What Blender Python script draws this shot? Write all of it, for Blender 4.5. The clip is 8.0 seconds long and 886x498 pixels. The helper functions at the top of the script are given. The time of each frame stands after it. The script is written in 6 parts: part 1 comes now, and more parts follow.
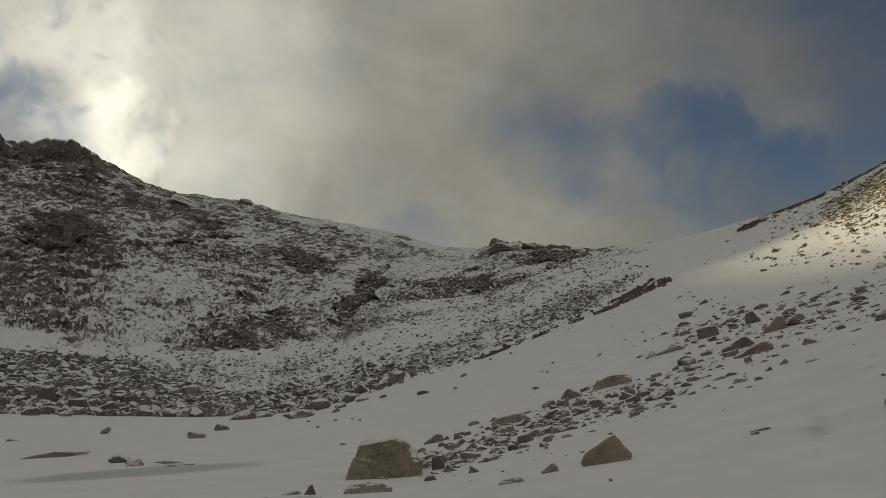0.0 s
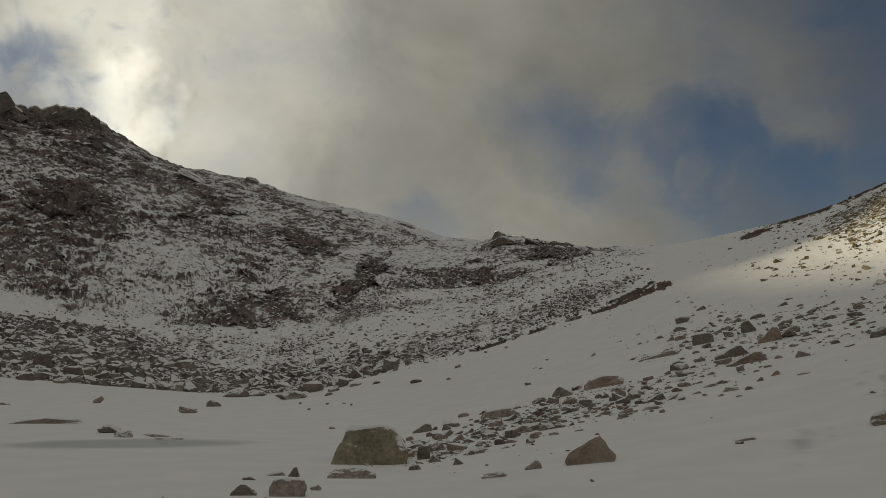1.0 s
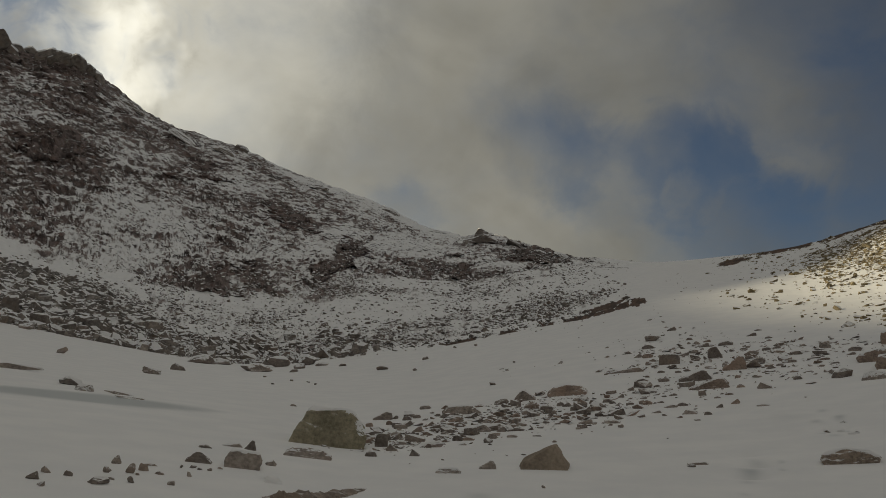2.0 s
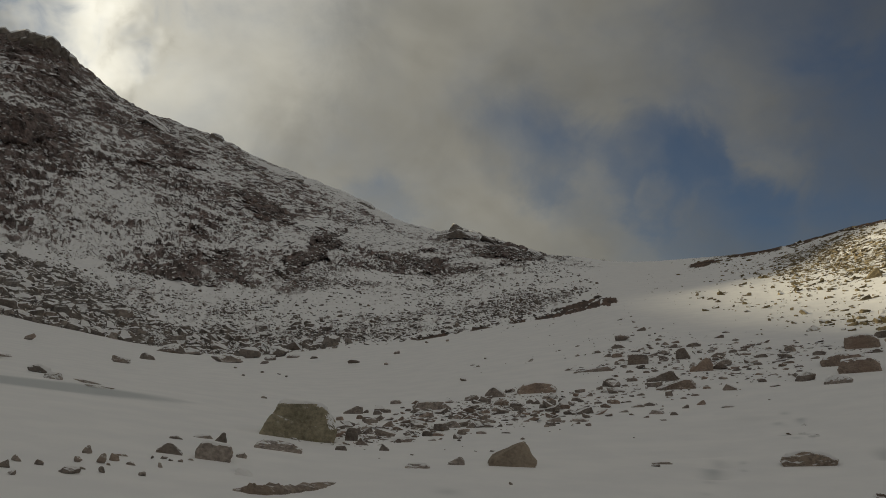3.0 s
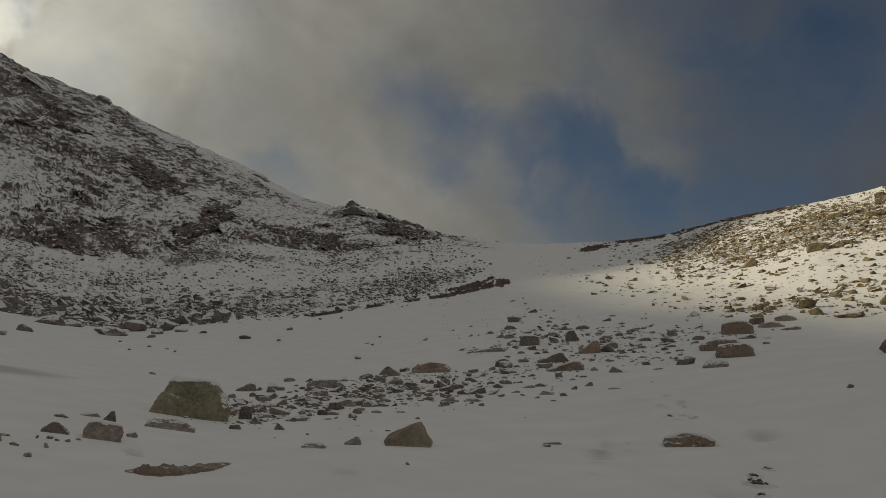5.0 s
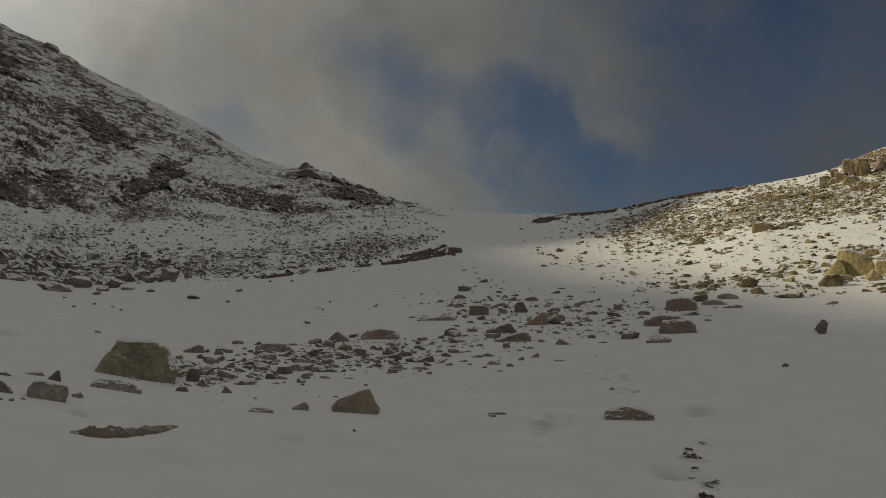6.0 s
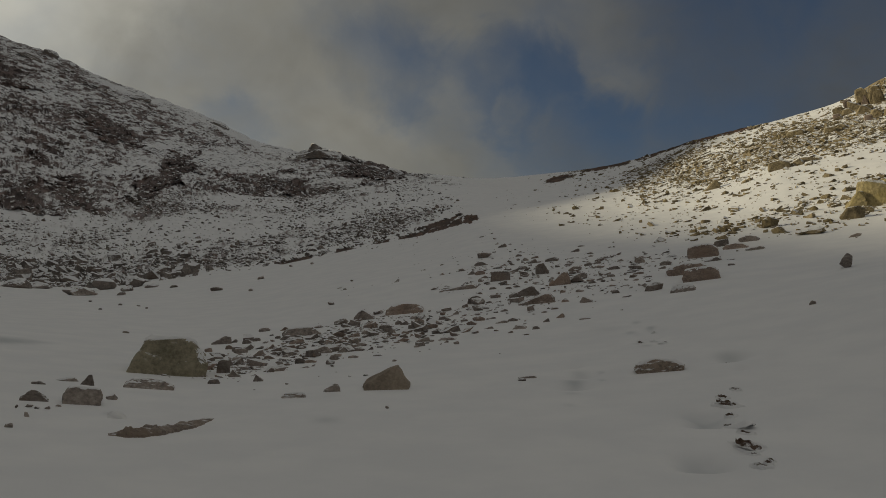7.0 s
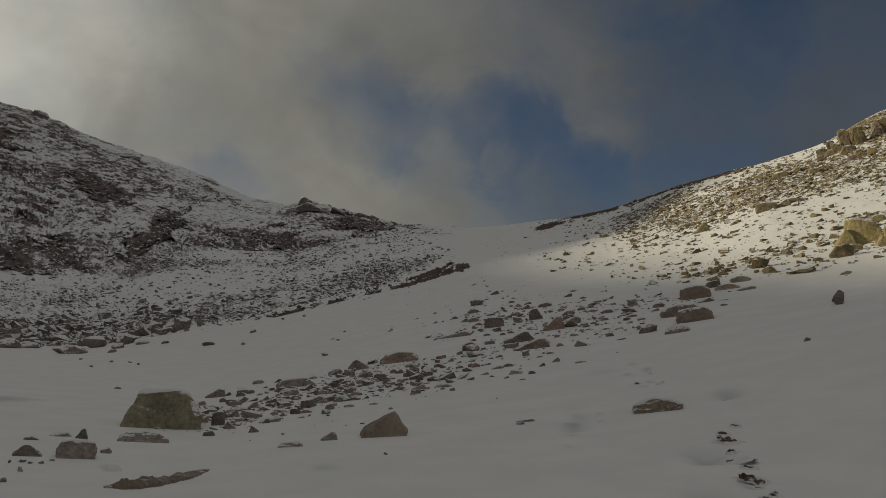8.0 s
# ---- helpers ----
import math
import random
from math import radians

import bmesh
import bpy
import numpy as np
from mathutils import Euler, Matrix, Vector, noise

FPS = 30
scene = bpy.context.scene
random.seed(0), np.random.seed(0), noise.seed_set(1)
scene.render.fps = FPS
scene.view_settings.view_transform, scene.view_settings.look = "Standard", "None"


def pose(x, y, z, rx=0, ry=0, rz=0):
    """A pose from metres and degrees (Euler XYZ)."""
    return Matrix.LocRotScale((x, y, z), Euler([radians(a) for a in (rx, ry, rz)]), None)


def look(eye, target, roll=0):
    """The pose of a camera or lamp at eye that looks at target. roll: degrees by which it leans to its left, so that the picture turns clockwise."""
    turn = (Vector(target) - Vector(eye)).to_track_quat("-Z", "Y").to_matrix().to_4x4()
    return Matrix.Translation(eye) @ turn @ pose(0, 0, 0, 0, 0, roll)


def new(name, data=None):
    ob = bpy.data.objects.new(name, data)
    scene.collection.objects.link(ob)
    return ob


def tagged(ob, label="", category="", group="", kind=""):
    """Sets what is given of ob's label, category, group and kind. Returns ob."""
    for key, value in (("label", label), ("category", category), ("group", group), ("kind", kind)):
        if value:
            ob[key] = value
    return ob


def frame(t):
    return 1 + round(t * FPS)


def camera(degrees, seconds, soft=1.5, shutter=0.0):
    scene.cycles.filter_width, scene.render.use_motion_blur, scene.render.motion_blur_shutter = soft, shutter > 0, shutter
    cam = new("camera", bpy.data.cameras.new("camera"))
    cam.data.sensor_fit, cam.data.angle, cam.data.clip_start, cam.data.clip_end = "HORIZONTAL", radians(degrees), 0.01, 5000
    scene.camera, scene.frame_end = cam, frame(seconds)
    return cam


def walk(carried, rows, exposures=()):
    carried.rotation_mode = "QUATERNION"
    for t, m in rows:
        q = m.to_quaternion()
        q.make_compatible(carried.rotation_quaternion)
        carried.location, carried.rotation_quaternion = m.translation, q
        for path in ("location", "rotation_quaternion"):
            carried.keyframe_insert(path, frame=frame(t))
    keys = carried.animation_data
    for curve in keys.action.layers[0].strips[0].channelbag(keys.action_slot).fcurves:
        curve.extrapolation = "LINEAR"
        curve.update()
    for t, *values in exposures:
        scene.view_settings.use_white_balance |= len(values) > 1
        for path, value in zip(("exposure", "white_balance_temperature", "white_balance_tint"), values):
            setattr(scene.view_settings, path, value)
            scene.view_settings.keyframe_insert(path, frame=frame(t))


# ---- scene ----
cam = camera(55.2, 8.0, soft=0.9)
# seconds, eye x y z, yaw, pitch, roll: a hand-held pan to the right with the feet in one place
ROWS = [
    (0.0, -0.008, 0.321, 1.481, 0.02, 10.06, -1.87),
    (0.1, 0.006, 0.310, 1.493, 0.62, 7.99, -0.12),
    (0.2, 0.020, 0.298, 1.505, 0.09, 6.61, 2.40),
    (0.3, 0.034, 0.287, 1.517, -0.31, 6.15, 3.52),
    (0.4, 0.047, 0.275, 1.529, -0.03, 6.76, 3.53),
    (0.5, 0.061, 0.264, 1.541, -0.11, 7.46, 2.94),
    (0.7, 0.071, 0.271, 1.527, -0.28, 8.63, 1.77),
    (1.0, 0.085, 0.282, 1.505, 0.22, 9.39, 1.61),
    (1.2, 0.089, 0.270, 1.510, -0.04, 9.22, 3.96),
    (1.5, 0.094, 0.252, 1.518, 0.31, 9.35, 5.17),
    (1.7, 0.090, 0.221, 1.524, -0.25, 9.12, 6.68),
    (2.8, 0.063, 0.047, 1.557, -1.92, 8.85, 9.40),
    (3.0, 0.058, 0.016, 1.563, -2.92, 8.85, 9.37),
    (3.2, 0.038, 0.015, 1.568, -3.84, 8.73, 9.59),
    (3.5, 0.009, 0.014, 1.574, -4.88, 8.70, 9.05),
    (3.7, 0.004, 0.021, 1.577, -5.47, 8.60, 8.88),
    (4.0, -0.002, 0.031, 1.582, -5.97, 8.40, 9.00),
    (4.2, -0.016, 0.045, 1.585, -6.14, 8.10, 9.02),
    (4.5, -0.036, 0.067, 1.590, -7.44, 8.51, 9.56),
    (4.7, -0.058, 0.031, 1.596, -8.71, 8.74, 9.82),
    (5.0, -0.090, -0.023, 1.605, -10.24, 8.55, 10.15),
    (5.2, -0.100, -0.047, 1.617, -11.11, 8.14, 10.72),
    (6.3, -0.157, -0.182, 1.682, -14.79, 6.72, 11.15),
    (6.5, -0.167, -0.207, 1.693, -14.92, 6.34, 10.35),
    (6.7, -0.146, -0.166, 1.695, -15.54, 5.25, 11.03),
    (7.0, -0.115, -0.105, 1.698, -12.99, 4.69, 6.48),
    (7.2, -0.171, -0.177, 1.692, -15.51, 6.78, 8.71),
    (7.5, -0.255, -0.284, 1.683, -16.89, 6.19, 6.95),
    (7.7, -0.217, -0.216, 1.643, -15.71, 6.62, 7.07),
    (8.0, -0.159, -0.114, 1.585, -13.25, 8.13, 5.05),
]
EXPOSURES = [(0.0, 0.52, 6520, 10), (1.0, 0.4, 6470, 10), (3.0, 0.36, 6380, 11), (5.0, 0.23, 6370, 11), (6.5, 0.1, 6280, 11), (8.0, 0.08, 6260, 11)]
walk(cam, [(t, pose(x, y, z, 0, 0, yaw) @ pose(0, 0, 0, 90 + pitch) @ pose(0, 0, 0, 0, 0, roll)) for t, x, y, z, yaw, pitch, roll in ROWS], EXPOSURES)


# ---- sky and sun ----
def bearing(az, el):
    a, e = radians(az), radians(el)
    return Vector((math.sin(a) * math.cos(e), math.cos(a) * math.cos(e), math.sin(e)))


SUN_AZ, SUN_EL, SUN_POWER = -68.0, 11.8, 2.65
sun = new("sun", bpy.data.lights.new("sun", "SUN"))
sun.data.energy, sun.data.angle, sun.data.color = SUN_POWER, radians(1.6), (1.0, 0.87, 0.58)
sun.matrix_world = look(bearing(SUN_AZ, SUN_EL) * 500, (0, 0, 0))


class Nodes:
    """A short way to write node trees."""

    def __init__(self, tree):
        self.tree = tree
        tree.nodes.clear()

    def add(self, kind, inputs=None, op=None, name=None):
        node = self.tree.nodes.new(kind)
        if op:
            node.operation = op
        if name:
            node.attribute_name = name
        for key, value in (inputs or {}).items():
            if isinstance(value, bpy.types.NodeSocket):
                self.tree.links.new(value, node.inputs[key])
            else:
                node.inputs[key].default_value = value
        return node

    def math(self, op, a, b=0.0, c=0.0, clamp=False):
        node = self.add("ShaderNodeMath", {0: a, 1: b, 2: c}, op)
        node.use_clamp = clamp
        return node.outputs[0]

    def ramp(self, value, a, b, lo=0.0, hi=1.0):
        node = self.add("ShaderNodeMapRange", {0: value, 1: a, 2: b, 3: lo, 4: hi})
        node.interpolation_type = "SMOOTHSTEP"
        return node.outputs[0]

    def mix(self, fac, a, b, blend="MIX"):
        node = self.add("ShaderNodeMix")
        node.data_type, node.blend_type = "RGBA", blend
        for key, value in ((0, fac), (6, a), (7, b)):
            if isinstance(value, bpy.types.NodeSocket):
                self.tree.links.new(value, node.inputs[key])
            else:
                node.inputs[key].default_value = value
        return node.outputs[2]

    def noise(self, vector, scale, detail=5.0, rough=0.55, distort=0.0):
        return self.add("ShaderNodeTexNoise", {"Vector": vector, "Scale": scale, "Detail": detail, "Roughness": rough, "Distortion": distort}).outputs[0]


def rgb(r, g, b):
    return (r, g, b, 1.0)


world = bpy.data.worlds.new("world")
scene.world = world
world.use_nodes = True
n = Nodes(world.node_tree)
way = n.add("ShaderNodeVectorMath", {0: n.add("ShaderNodeTexCoord").outputs["Generated"]}, op="NORMALIZE").outputs[0]


def towards(az, el, wide, narrow, torn=True):
    """1 close to a direction, falling to 0 at `wide` degrees from it."""
    dot = n.add("ShaderNodeVectorMath", {0: frayed if torn == "little" else ragged if torn else way, 1: bearing(az, el)}, op="DOT_PRODUCT").outputs["Value"]
    return n.ramp(dot, math.cos(radians(wide)), math.cos(radians(narrow)))


smear = n.add("ShaderNodeTexNoise", {"Vector": way, "Scale": 4.0, "Detail": 5.0, "Roughness": 0.6}).outputs["Color"]
smear = n.add("ShaderNodeVectorMath", {0: smear, 1: (0.5, 0.5, 0.5)}, op="SUBTRACT").outputs[0]
smear = n.add("ShaderNodeVectorMath", {0: smear, "Scale": 0.42}, op="SCALE").outputs[0]
fray = n.add("ShaderNodeTexNoise", {"Vector": way, "Scale": 9.0, "Detail": 6.0, "Roughness": 0.6, "Distortion": 0.4}).outputs["Color"]
fray = n.add("ShaderNodeVectorMath", {0: fray, 1: (0.5, 0.5, 0.5)}, op="SUBTRACT").outputs[0]
fray = n.add("ShaderNodeVectorMath", {0: fray, "Scale": 0.14}, op="SCALE").outputs[0]
frayed = n.add("ShaderNodeVectorMath", {0: n.add("ShaderNodeVectorMath", {0: way, 1: fray}, op="ADD").outputs[0]}, op="NORMALIZE").outputs[0]
ragged = n.add("ShaderNodeVectorMath", {0: n.add("ShaderNodeVectorMath", {0: way, 1: smear}, op="ADD").outputs[0]}, op="NORMALIZE").outputs[0]
stretched = n.add("ShaderNodeMapping", {"Vector": way, "Location": (3.1, 0.7, 1.9), "Rotation": (0.0, radians(24), radians(14)), "Scale": (1.0, 1.0, 1.3)}).outputs[0]
billow = n.noise(stretched, 2.6, 7.0, 0.5, 0.15)
wisp = n.noise(stretched, 8.0, 8.0, 0.56, 0.25)
sky = n.add("ShaderNodeTexSky")
sky.sky_type, sky.sun_disc, sky.sun_elevation, sky.sun_rotation = "NISHITA", False, radians(SUN_EL), radians(SUN_AZ)
sky.altitude, sky.air_density, sky.dust_density = 2500.0, 1.0, 0.6
blue = n.mix(1.0, sky.outputs[0], rgb(0.052, 0.055, 0.059), "MULTIPLY")
# blue holes between the clouds, and the veils across them
soft = n.noise(stretched, 6.5, 4.0, 0.5, 0.3)
gap = n.math("ADD", n.math("MULTIPLY", towards(46, 22, 32, 6, False), 0.62), n.math("MULTIPLY", towards(24, 25, 20, 4), 0.24))
for az, el, wide, narrow, much in ((30, 17.0, 7.0, 0.4, 0.22), (16.6, 16.2, 4.6, 0.3, 0.6), (18.8, 16.2, 2.6, 0.2, 0.22), (20.8, 12.7, 4.6, 0.3, 0.55), (25, 12.4, 4.2, 0.3, 0.28), (15.5, 11.8, 3.5, 0.3, 0.2),
                                   (17.4, 14.2, 1.4, 0.1, -0.26), (19.4, 14.8, 1.5, 0.1, -0.3), (21.8, 15.5, 1.9, 0.1, -0.3), (24.2, 16.3, 2.4, 0.2, -0.24), (7.8, 16.3, 5.0, 0.3, 0.42), (10.5, 14.8, 4.6, 0.3, 0.36), (5.5, 18.6, 4.0, 0.3, 0.14),
                                   (-1.5, 11.4, 3.0, 0.2, 0.36), (23.3, 18.9, 3.6, 0.3, -0.16), (21.5, 20.8, 4.0, 0.3, -0.1)):
    gap = n.math("ADD", gap, n.math("MULTIPLY", towards(az, el, wide, narrow, "little"), much))
gap = n.math("ADD", gap, n.math("MULTIPLY", towards(-26.8, 17.6, 4.4, 0.8, False), 1.0))
curl = n.noise(way, 22.0, 6.0, 0.55, 0.6)
sunward = towards(-25, 19.5, 11, 3, False)
gap = n.math("ADD", gap, n.math("MULTIPLY", sunward, n.math("MULTIPLY_ADD", curl, 3.6, -1.95)))
gap = n.math("ADD", gap, n.math("MULTIPLY_ADD", billow, 0.8, -0.4))
gap = n.math("ADD", gap, n.math("MULTIPLY_ADD", wisp, 1.5, -0.75))
gap = n.math("MULTIPLY", n.ramp(gap, -0.4, 1.4, 0.0, 1.0), n.math("MULTIPLY_ADD", soft, 0.9, 0.45))
# cloud lit from behind: brighter towards the sun
bright = n.math("ADD", n.math("MULTIPLY", towards(-21, 18, 55, 3), 0.19), n.math("MULTIPLY", towards(-23, 20.5, 18, 1, "little"), 0.4))
bright = n.math("ADD", bright, n.math("MULTIPLY", towards(-21.6, 18.2, 5.5, 0.3), 0.5))
bright = n.math("ADD", bright, n.math("MULTIPLY", towards(-25.5, 22.6, 6.0, 0.5), 0.25))
# brighter overhead, out of view: added to lift the light on the snow
overhead = n.ramp(n.add("ShaderNodeSeparateXYZ", {0: way}).outputs[2], 0.48, 0.95, 0.0, 0.3)
bright = n.math("ADD", n.math("ADD", bright, 0.172), overhead)
bright = n.math("ADD", bright, n.math("MULTIPLY", towards(28, 22, 30, 5), -0.035))
bright = n.math("MULTIPLY", bright, n.math("MULTIPLY_ADD", wisp, 0.5, 0.76))
bright = n.math("MULTIPLY", bright, n.math("MULTIPLY_ADD", soft, 0.9, 0.56))
bright = n.math("MULTIPLY", bright, n.math("MULTIPLY_ADD", billow, 0.5, 0.75))
bright = n.math("MULTIPLY", bright, n.math("MULTIPLY_ADD", n.math("MULTIPLY", sunward, n.math("SUBTRACT", curl, 0.5)), 1.8, 1.0))
# warm in the clouds ahead; bluer out of view, added to cool the snow
ahead = n.add("ShaderNodeVectorMath", {0: way, 1: bearing(2, 14)}, op="DOT_PRODUCT").outputs["Value"]
tint = n.mix(n.ramp(ahead, 0.35, 0.85), rgb(1.0, 0.955, 0.845), rgb(1.0, 0.955, 0.79))
cloud = n.mix(1.0, tint, n.add("ShaderNodeCombineColor", {0: bright, 1: bright, 2: bright}).outputs[0], "MULTIPLY")
n.add("ShaderNodeOutputWorld", {0: n.add("ShaderNodeBackground", {"Color": n.mix(gap, cloud, blue), "Strength": 0.6}).outputs[0]})


# ---- materials ----
def material(name):
    m = bpy.data.materials.new(name)
    m.use_nodes = True
    return m, Nodes(m.node_tree)


def finish(m, k, color, rough, normal):
    bsdf = k.add("ShaderNodeBsdfPrincipled", {"Base Color": color, "Roughness": rough, "Normal": normal})
    bsdf.inputs["Specular IOR Level"].default_value = 0.25
    k.add("ShaderNodeOutputMaterial", {0: bsdf.outputs[0]})
    return m


def snow_color(k, at):
    return k.mix(k.ramp(k.noise(at, 0.9, 6.0), 0.3, 0.75), rgb(0.785, 0.79, 0.8), rgb(0.845, 0.845, 0.845))


def rock_color(k, at, scale, dark, light, stain):
    coarse, fine = k.noise(at, scale, 6.0, 0.6), k.noise(at, scale * 7, 4.0, 0.65)
    base = k.mix(k.ramp(k.math("MULTIPLY_ADD", fine, 0.5, k.math("MULTIPLY", coarse, 0.5)), 0.32, 0.68), dark, light)
    return k.mix(k.math("MULTIPLY", k.ramp(k.noise(at, scale * 0.6, 5.0), 0.5, 0.68), 0.75), base, stain)


def terrain_material():
    m, k = material("snowy_ground")
    at = k.add("ShaderNodeNewGeometry").outputs["Position"]
    up = k.add("ShaderNodeSeparateXYZ", {0: k.add("ShaderNodeNewGeometry").outputs["Normal"]}).outputs[2]
    rock = k.add("ShaderNodeAttribute", name="rock").outputs["Fac"]
    earth = k.add("ShaderNodeAttribute", name="earth").outputs["Fac"]
    ochre = k.add("ShaderNodeAttribute", name="ochre").outputs["Fac"]
    shade_trod = k.add("ShaderNodeAttribute", name="shade_trod").outputs["Fac"]
    face = k.add("ShaderNodeAttribute", name="face").outputs["Vector"]          # bearing and height, scaled to look even from the eye
    coarse, mid, fine = k.noise(face, 0.22, 6.0, 0.6, 0.4), k.noise(face, 0.8, 5.0, 0.62, 0.3), k.noise(face, 2.4, 4.0, 0.65)
    block = k.add("ShaderNodeTexVoronoi", {"Vector": k.add("ShaderNodeMapping", {"Vector": face, "Rotation": (0.0, 0.0, -0.3), "Scale": (0.8, 1.3, 1.0)}).outputs[0], "Scale": 0.8, "Randomness": 1.0})
    tone = k.add("ShaderNodeSeparateXYZ", {0: block.outputs["Color"]}).outputs[0]
    # rock shows where the face is steep and the place is rocky, snow lies on the treads
    f = k.math("MULTIPLY_ADD", coarse, 0.7, k.math("MULTIPLY_ADD", mid, 1.25, k.math("MULTIPLY", fine, 0.6)))
    f = k.math("ADD", k.math("ADD", f, -1.275), k.math("MULTIPLY_ADD", tone, 0.44, -0.22))
    f = k.math("ADD", f, k.math("MULTIPLY", k.math("SUBTRACT", 0.8, up), 1.3))
    f = k.math("ADD", f, rock)
    bare = k.math("MULTIPLY", k.ramp(f, 0.24, 0.74), k.ramp(rock, 0.02, 0.12))
    stone = rock_color(k, face, 0.8, rgb(0.06, 0.047, 0.046), rgb(0.25, 0.2, 0.185), rgb(0.17, 0.115, 0.098))
    stone = k.mix(ochre, stone, rock_color(k, at, 1.1, rgb(0.13, 0.1, 0.055), rgb(0.36, 0.29, 0.17), rgb(0.24, 0.19, 0.09)))
    stone = k.mix(earth, stone, rock_color(k, at, 1.4, rgb(0.045, 0.026, 0.018), rgb(0.14, 0.08, 0.054), rgb(0.085, 0.048, 0.033)))
    tone = k.math("MULTIPLY_ADD", tone, 0.9, 0.45)
    stone = k.mix(1.0, stone, k.add("ShaderNodeCombineColor", {0: tone, 1: tone, 2: tone}).outputs[0], "MULTIPLY")
    snow = snow_color(k, at)
    # shade of the streak and dents, and trodden snow, put into the colour
    snow = k.mix(shade_trod, snow, rgb(0.42, 0.45, 0.47))
    height = k.math("ADD", k.math("MULTIPLY", k.noise(at, 1.3, 6.0), 0.035), k.math("MULTIPLY", k.math("MULTIPLY_ADD", mid, 1.4, k.math("MULTIPLY", fine, 0.5)), bare))
    bump = k.add("ShaderNodeBump", {"Strength": 0.45, "Distance": 0.5, "Height": height}).outputs[0]
    rough = k.math("MULTIPLY_ADD", shade_trod, -0.35, 0.8)
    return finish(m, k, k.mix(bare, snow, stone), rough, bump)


def rock_material(name, dark, light, stain, snow_from, scale=2.0):
    """Bare rock with snow lying on whatever faces up."""
    m, k = material(name)
    geo = k.add("ShaderNodeNewGeometry")
    at = geo.outputs["Position"]
    up = k.add("ShaderNodeSeparateXYZ", {0: geo.outputs["Normal"]}).outputs[2]
    shade = k.add("ShaderNodeObjectInfo").outputs["Random"]
    island = geo.outputs["Random Per Island"]
    stone = rock_color(k, at, scale, dark, light, stain)
    vary = k.math("MULTIPLY_ADD", k.math("FRACT", k.math("ADD", shade, island)), 0.55, 0.7)
    stone = k.mix(1.0, stone, k.add("ShaderNodeCombineColor", {0: vary, 1: vary, 2: vary}).outputs[0], "MULTIPLY")
    lie = k.math("ADD", up, k.math("MULTIPLY_ADD", k.noise(at, scale * 2.6, 5.0, 0.65), 0.7, -0.35))
    snow = k.ramp(lie, snow_from, snow_from + 0.16)
    bump = k.add("ShaderNodeBump", {"Strength": 0.8, "Distance": 0.1 / scale * 2, "Height": k.noise(at, scale * 4, 8.0, 0.65)}).outputs[0]
    return finish(m, k, k.mix(snow, stone, snow_color(k, at)), 0.85, bump)


GROUND = terrain_material()
GREY = rock_material("grey_rock", rgb(0.14, 0.12, 0.108), rgb(0.4, 0.35, 0.31), rgb(0.27, 0.21, 0.17), 0.74)
BARE = rock_material("dark_bare_rock", rgb(0.12, 0.1, 0.088), rgb(0.33, 0.28, 0.24), rgb(0.22, 0.17, 0.13), 0.96)
FAR = rock_material("scree_rock", rgb(0.1, 0.09, 0.083), rgb(0.36, 0.32, 0.285), rgb(0.23, 0.18, 0.145), 0.42, 1.0)
HEAP = rock_material("snow_dusted_rock", rgb(0.1, 0.092, 0.088), rgb(0.36, 0.33, 0.3), rgb(0.22, 0.18, 0.15), 0.44, 1.0)
RUST = rock_material("rusty_rock", rgb(0.16, 0.125, 0.104), rgb(0.39, 0.31, 0.255), rgb(0.28, 0.205, 0.16), 0.72)
GREEN = rock_material("lichen_rock", rgb(0.155, 0.142, 0.098), rgb(0.38, 0.34, 0.245), rgb(0.25, 0.235, 0.125), 0.6, 1.6)
MOTTLED = rock_material("mottled_rock", rgb(0.12, 0.098, 0.08), rgb(0.36, 0.29, 0.23), rgb(0.26, 0.19, 0.12), 0.4, 2.2)
BROWN = rock_material("brown_rock", rgb(0.2, 0.165, 0.13), rgb(0.36, 0.3, 0.235), rgb(0.27, 0.215, 0.165), 0.92)
OCHRE = rock_material("ochre_rock", rgb(0.11, 0.09, 0.055), rgb(0.33, 0.27, 0.165), rgb(0.25, 0.2, 0.1), 0.62, 1.2)

# yellower rock than OCHRE, lightened too: the outcrop's sunlight put into its colour
SUNLIT_YELLOW = rock_material("sunlit_yellow_rock", rgb(0.22, 0.18, 0.09), rgb(0.5, 0.42, 0.23), rgb(0.42, 0.34, 0.14), 0.7, 1.2)


def plain_snow():
    m, k = material("loose_snow")
    at = k.add("ShaderNodeNewGeometry").outputs["Position"]
    bump = k.add("ShaderNodeBump", {"Strength": 0.4, "Distance": 0.03, "Height": k.noise(at, 9.0, 6.0)}).outputs[0]
    return finish(m, k, snow_color(k, at), 0.7, bump)


SNOW = plain_snow()

# ---- terrain profiles: bearing in degrees, then distance (m) and height angle (deg) seen from eye level ----
EYE = 1.6
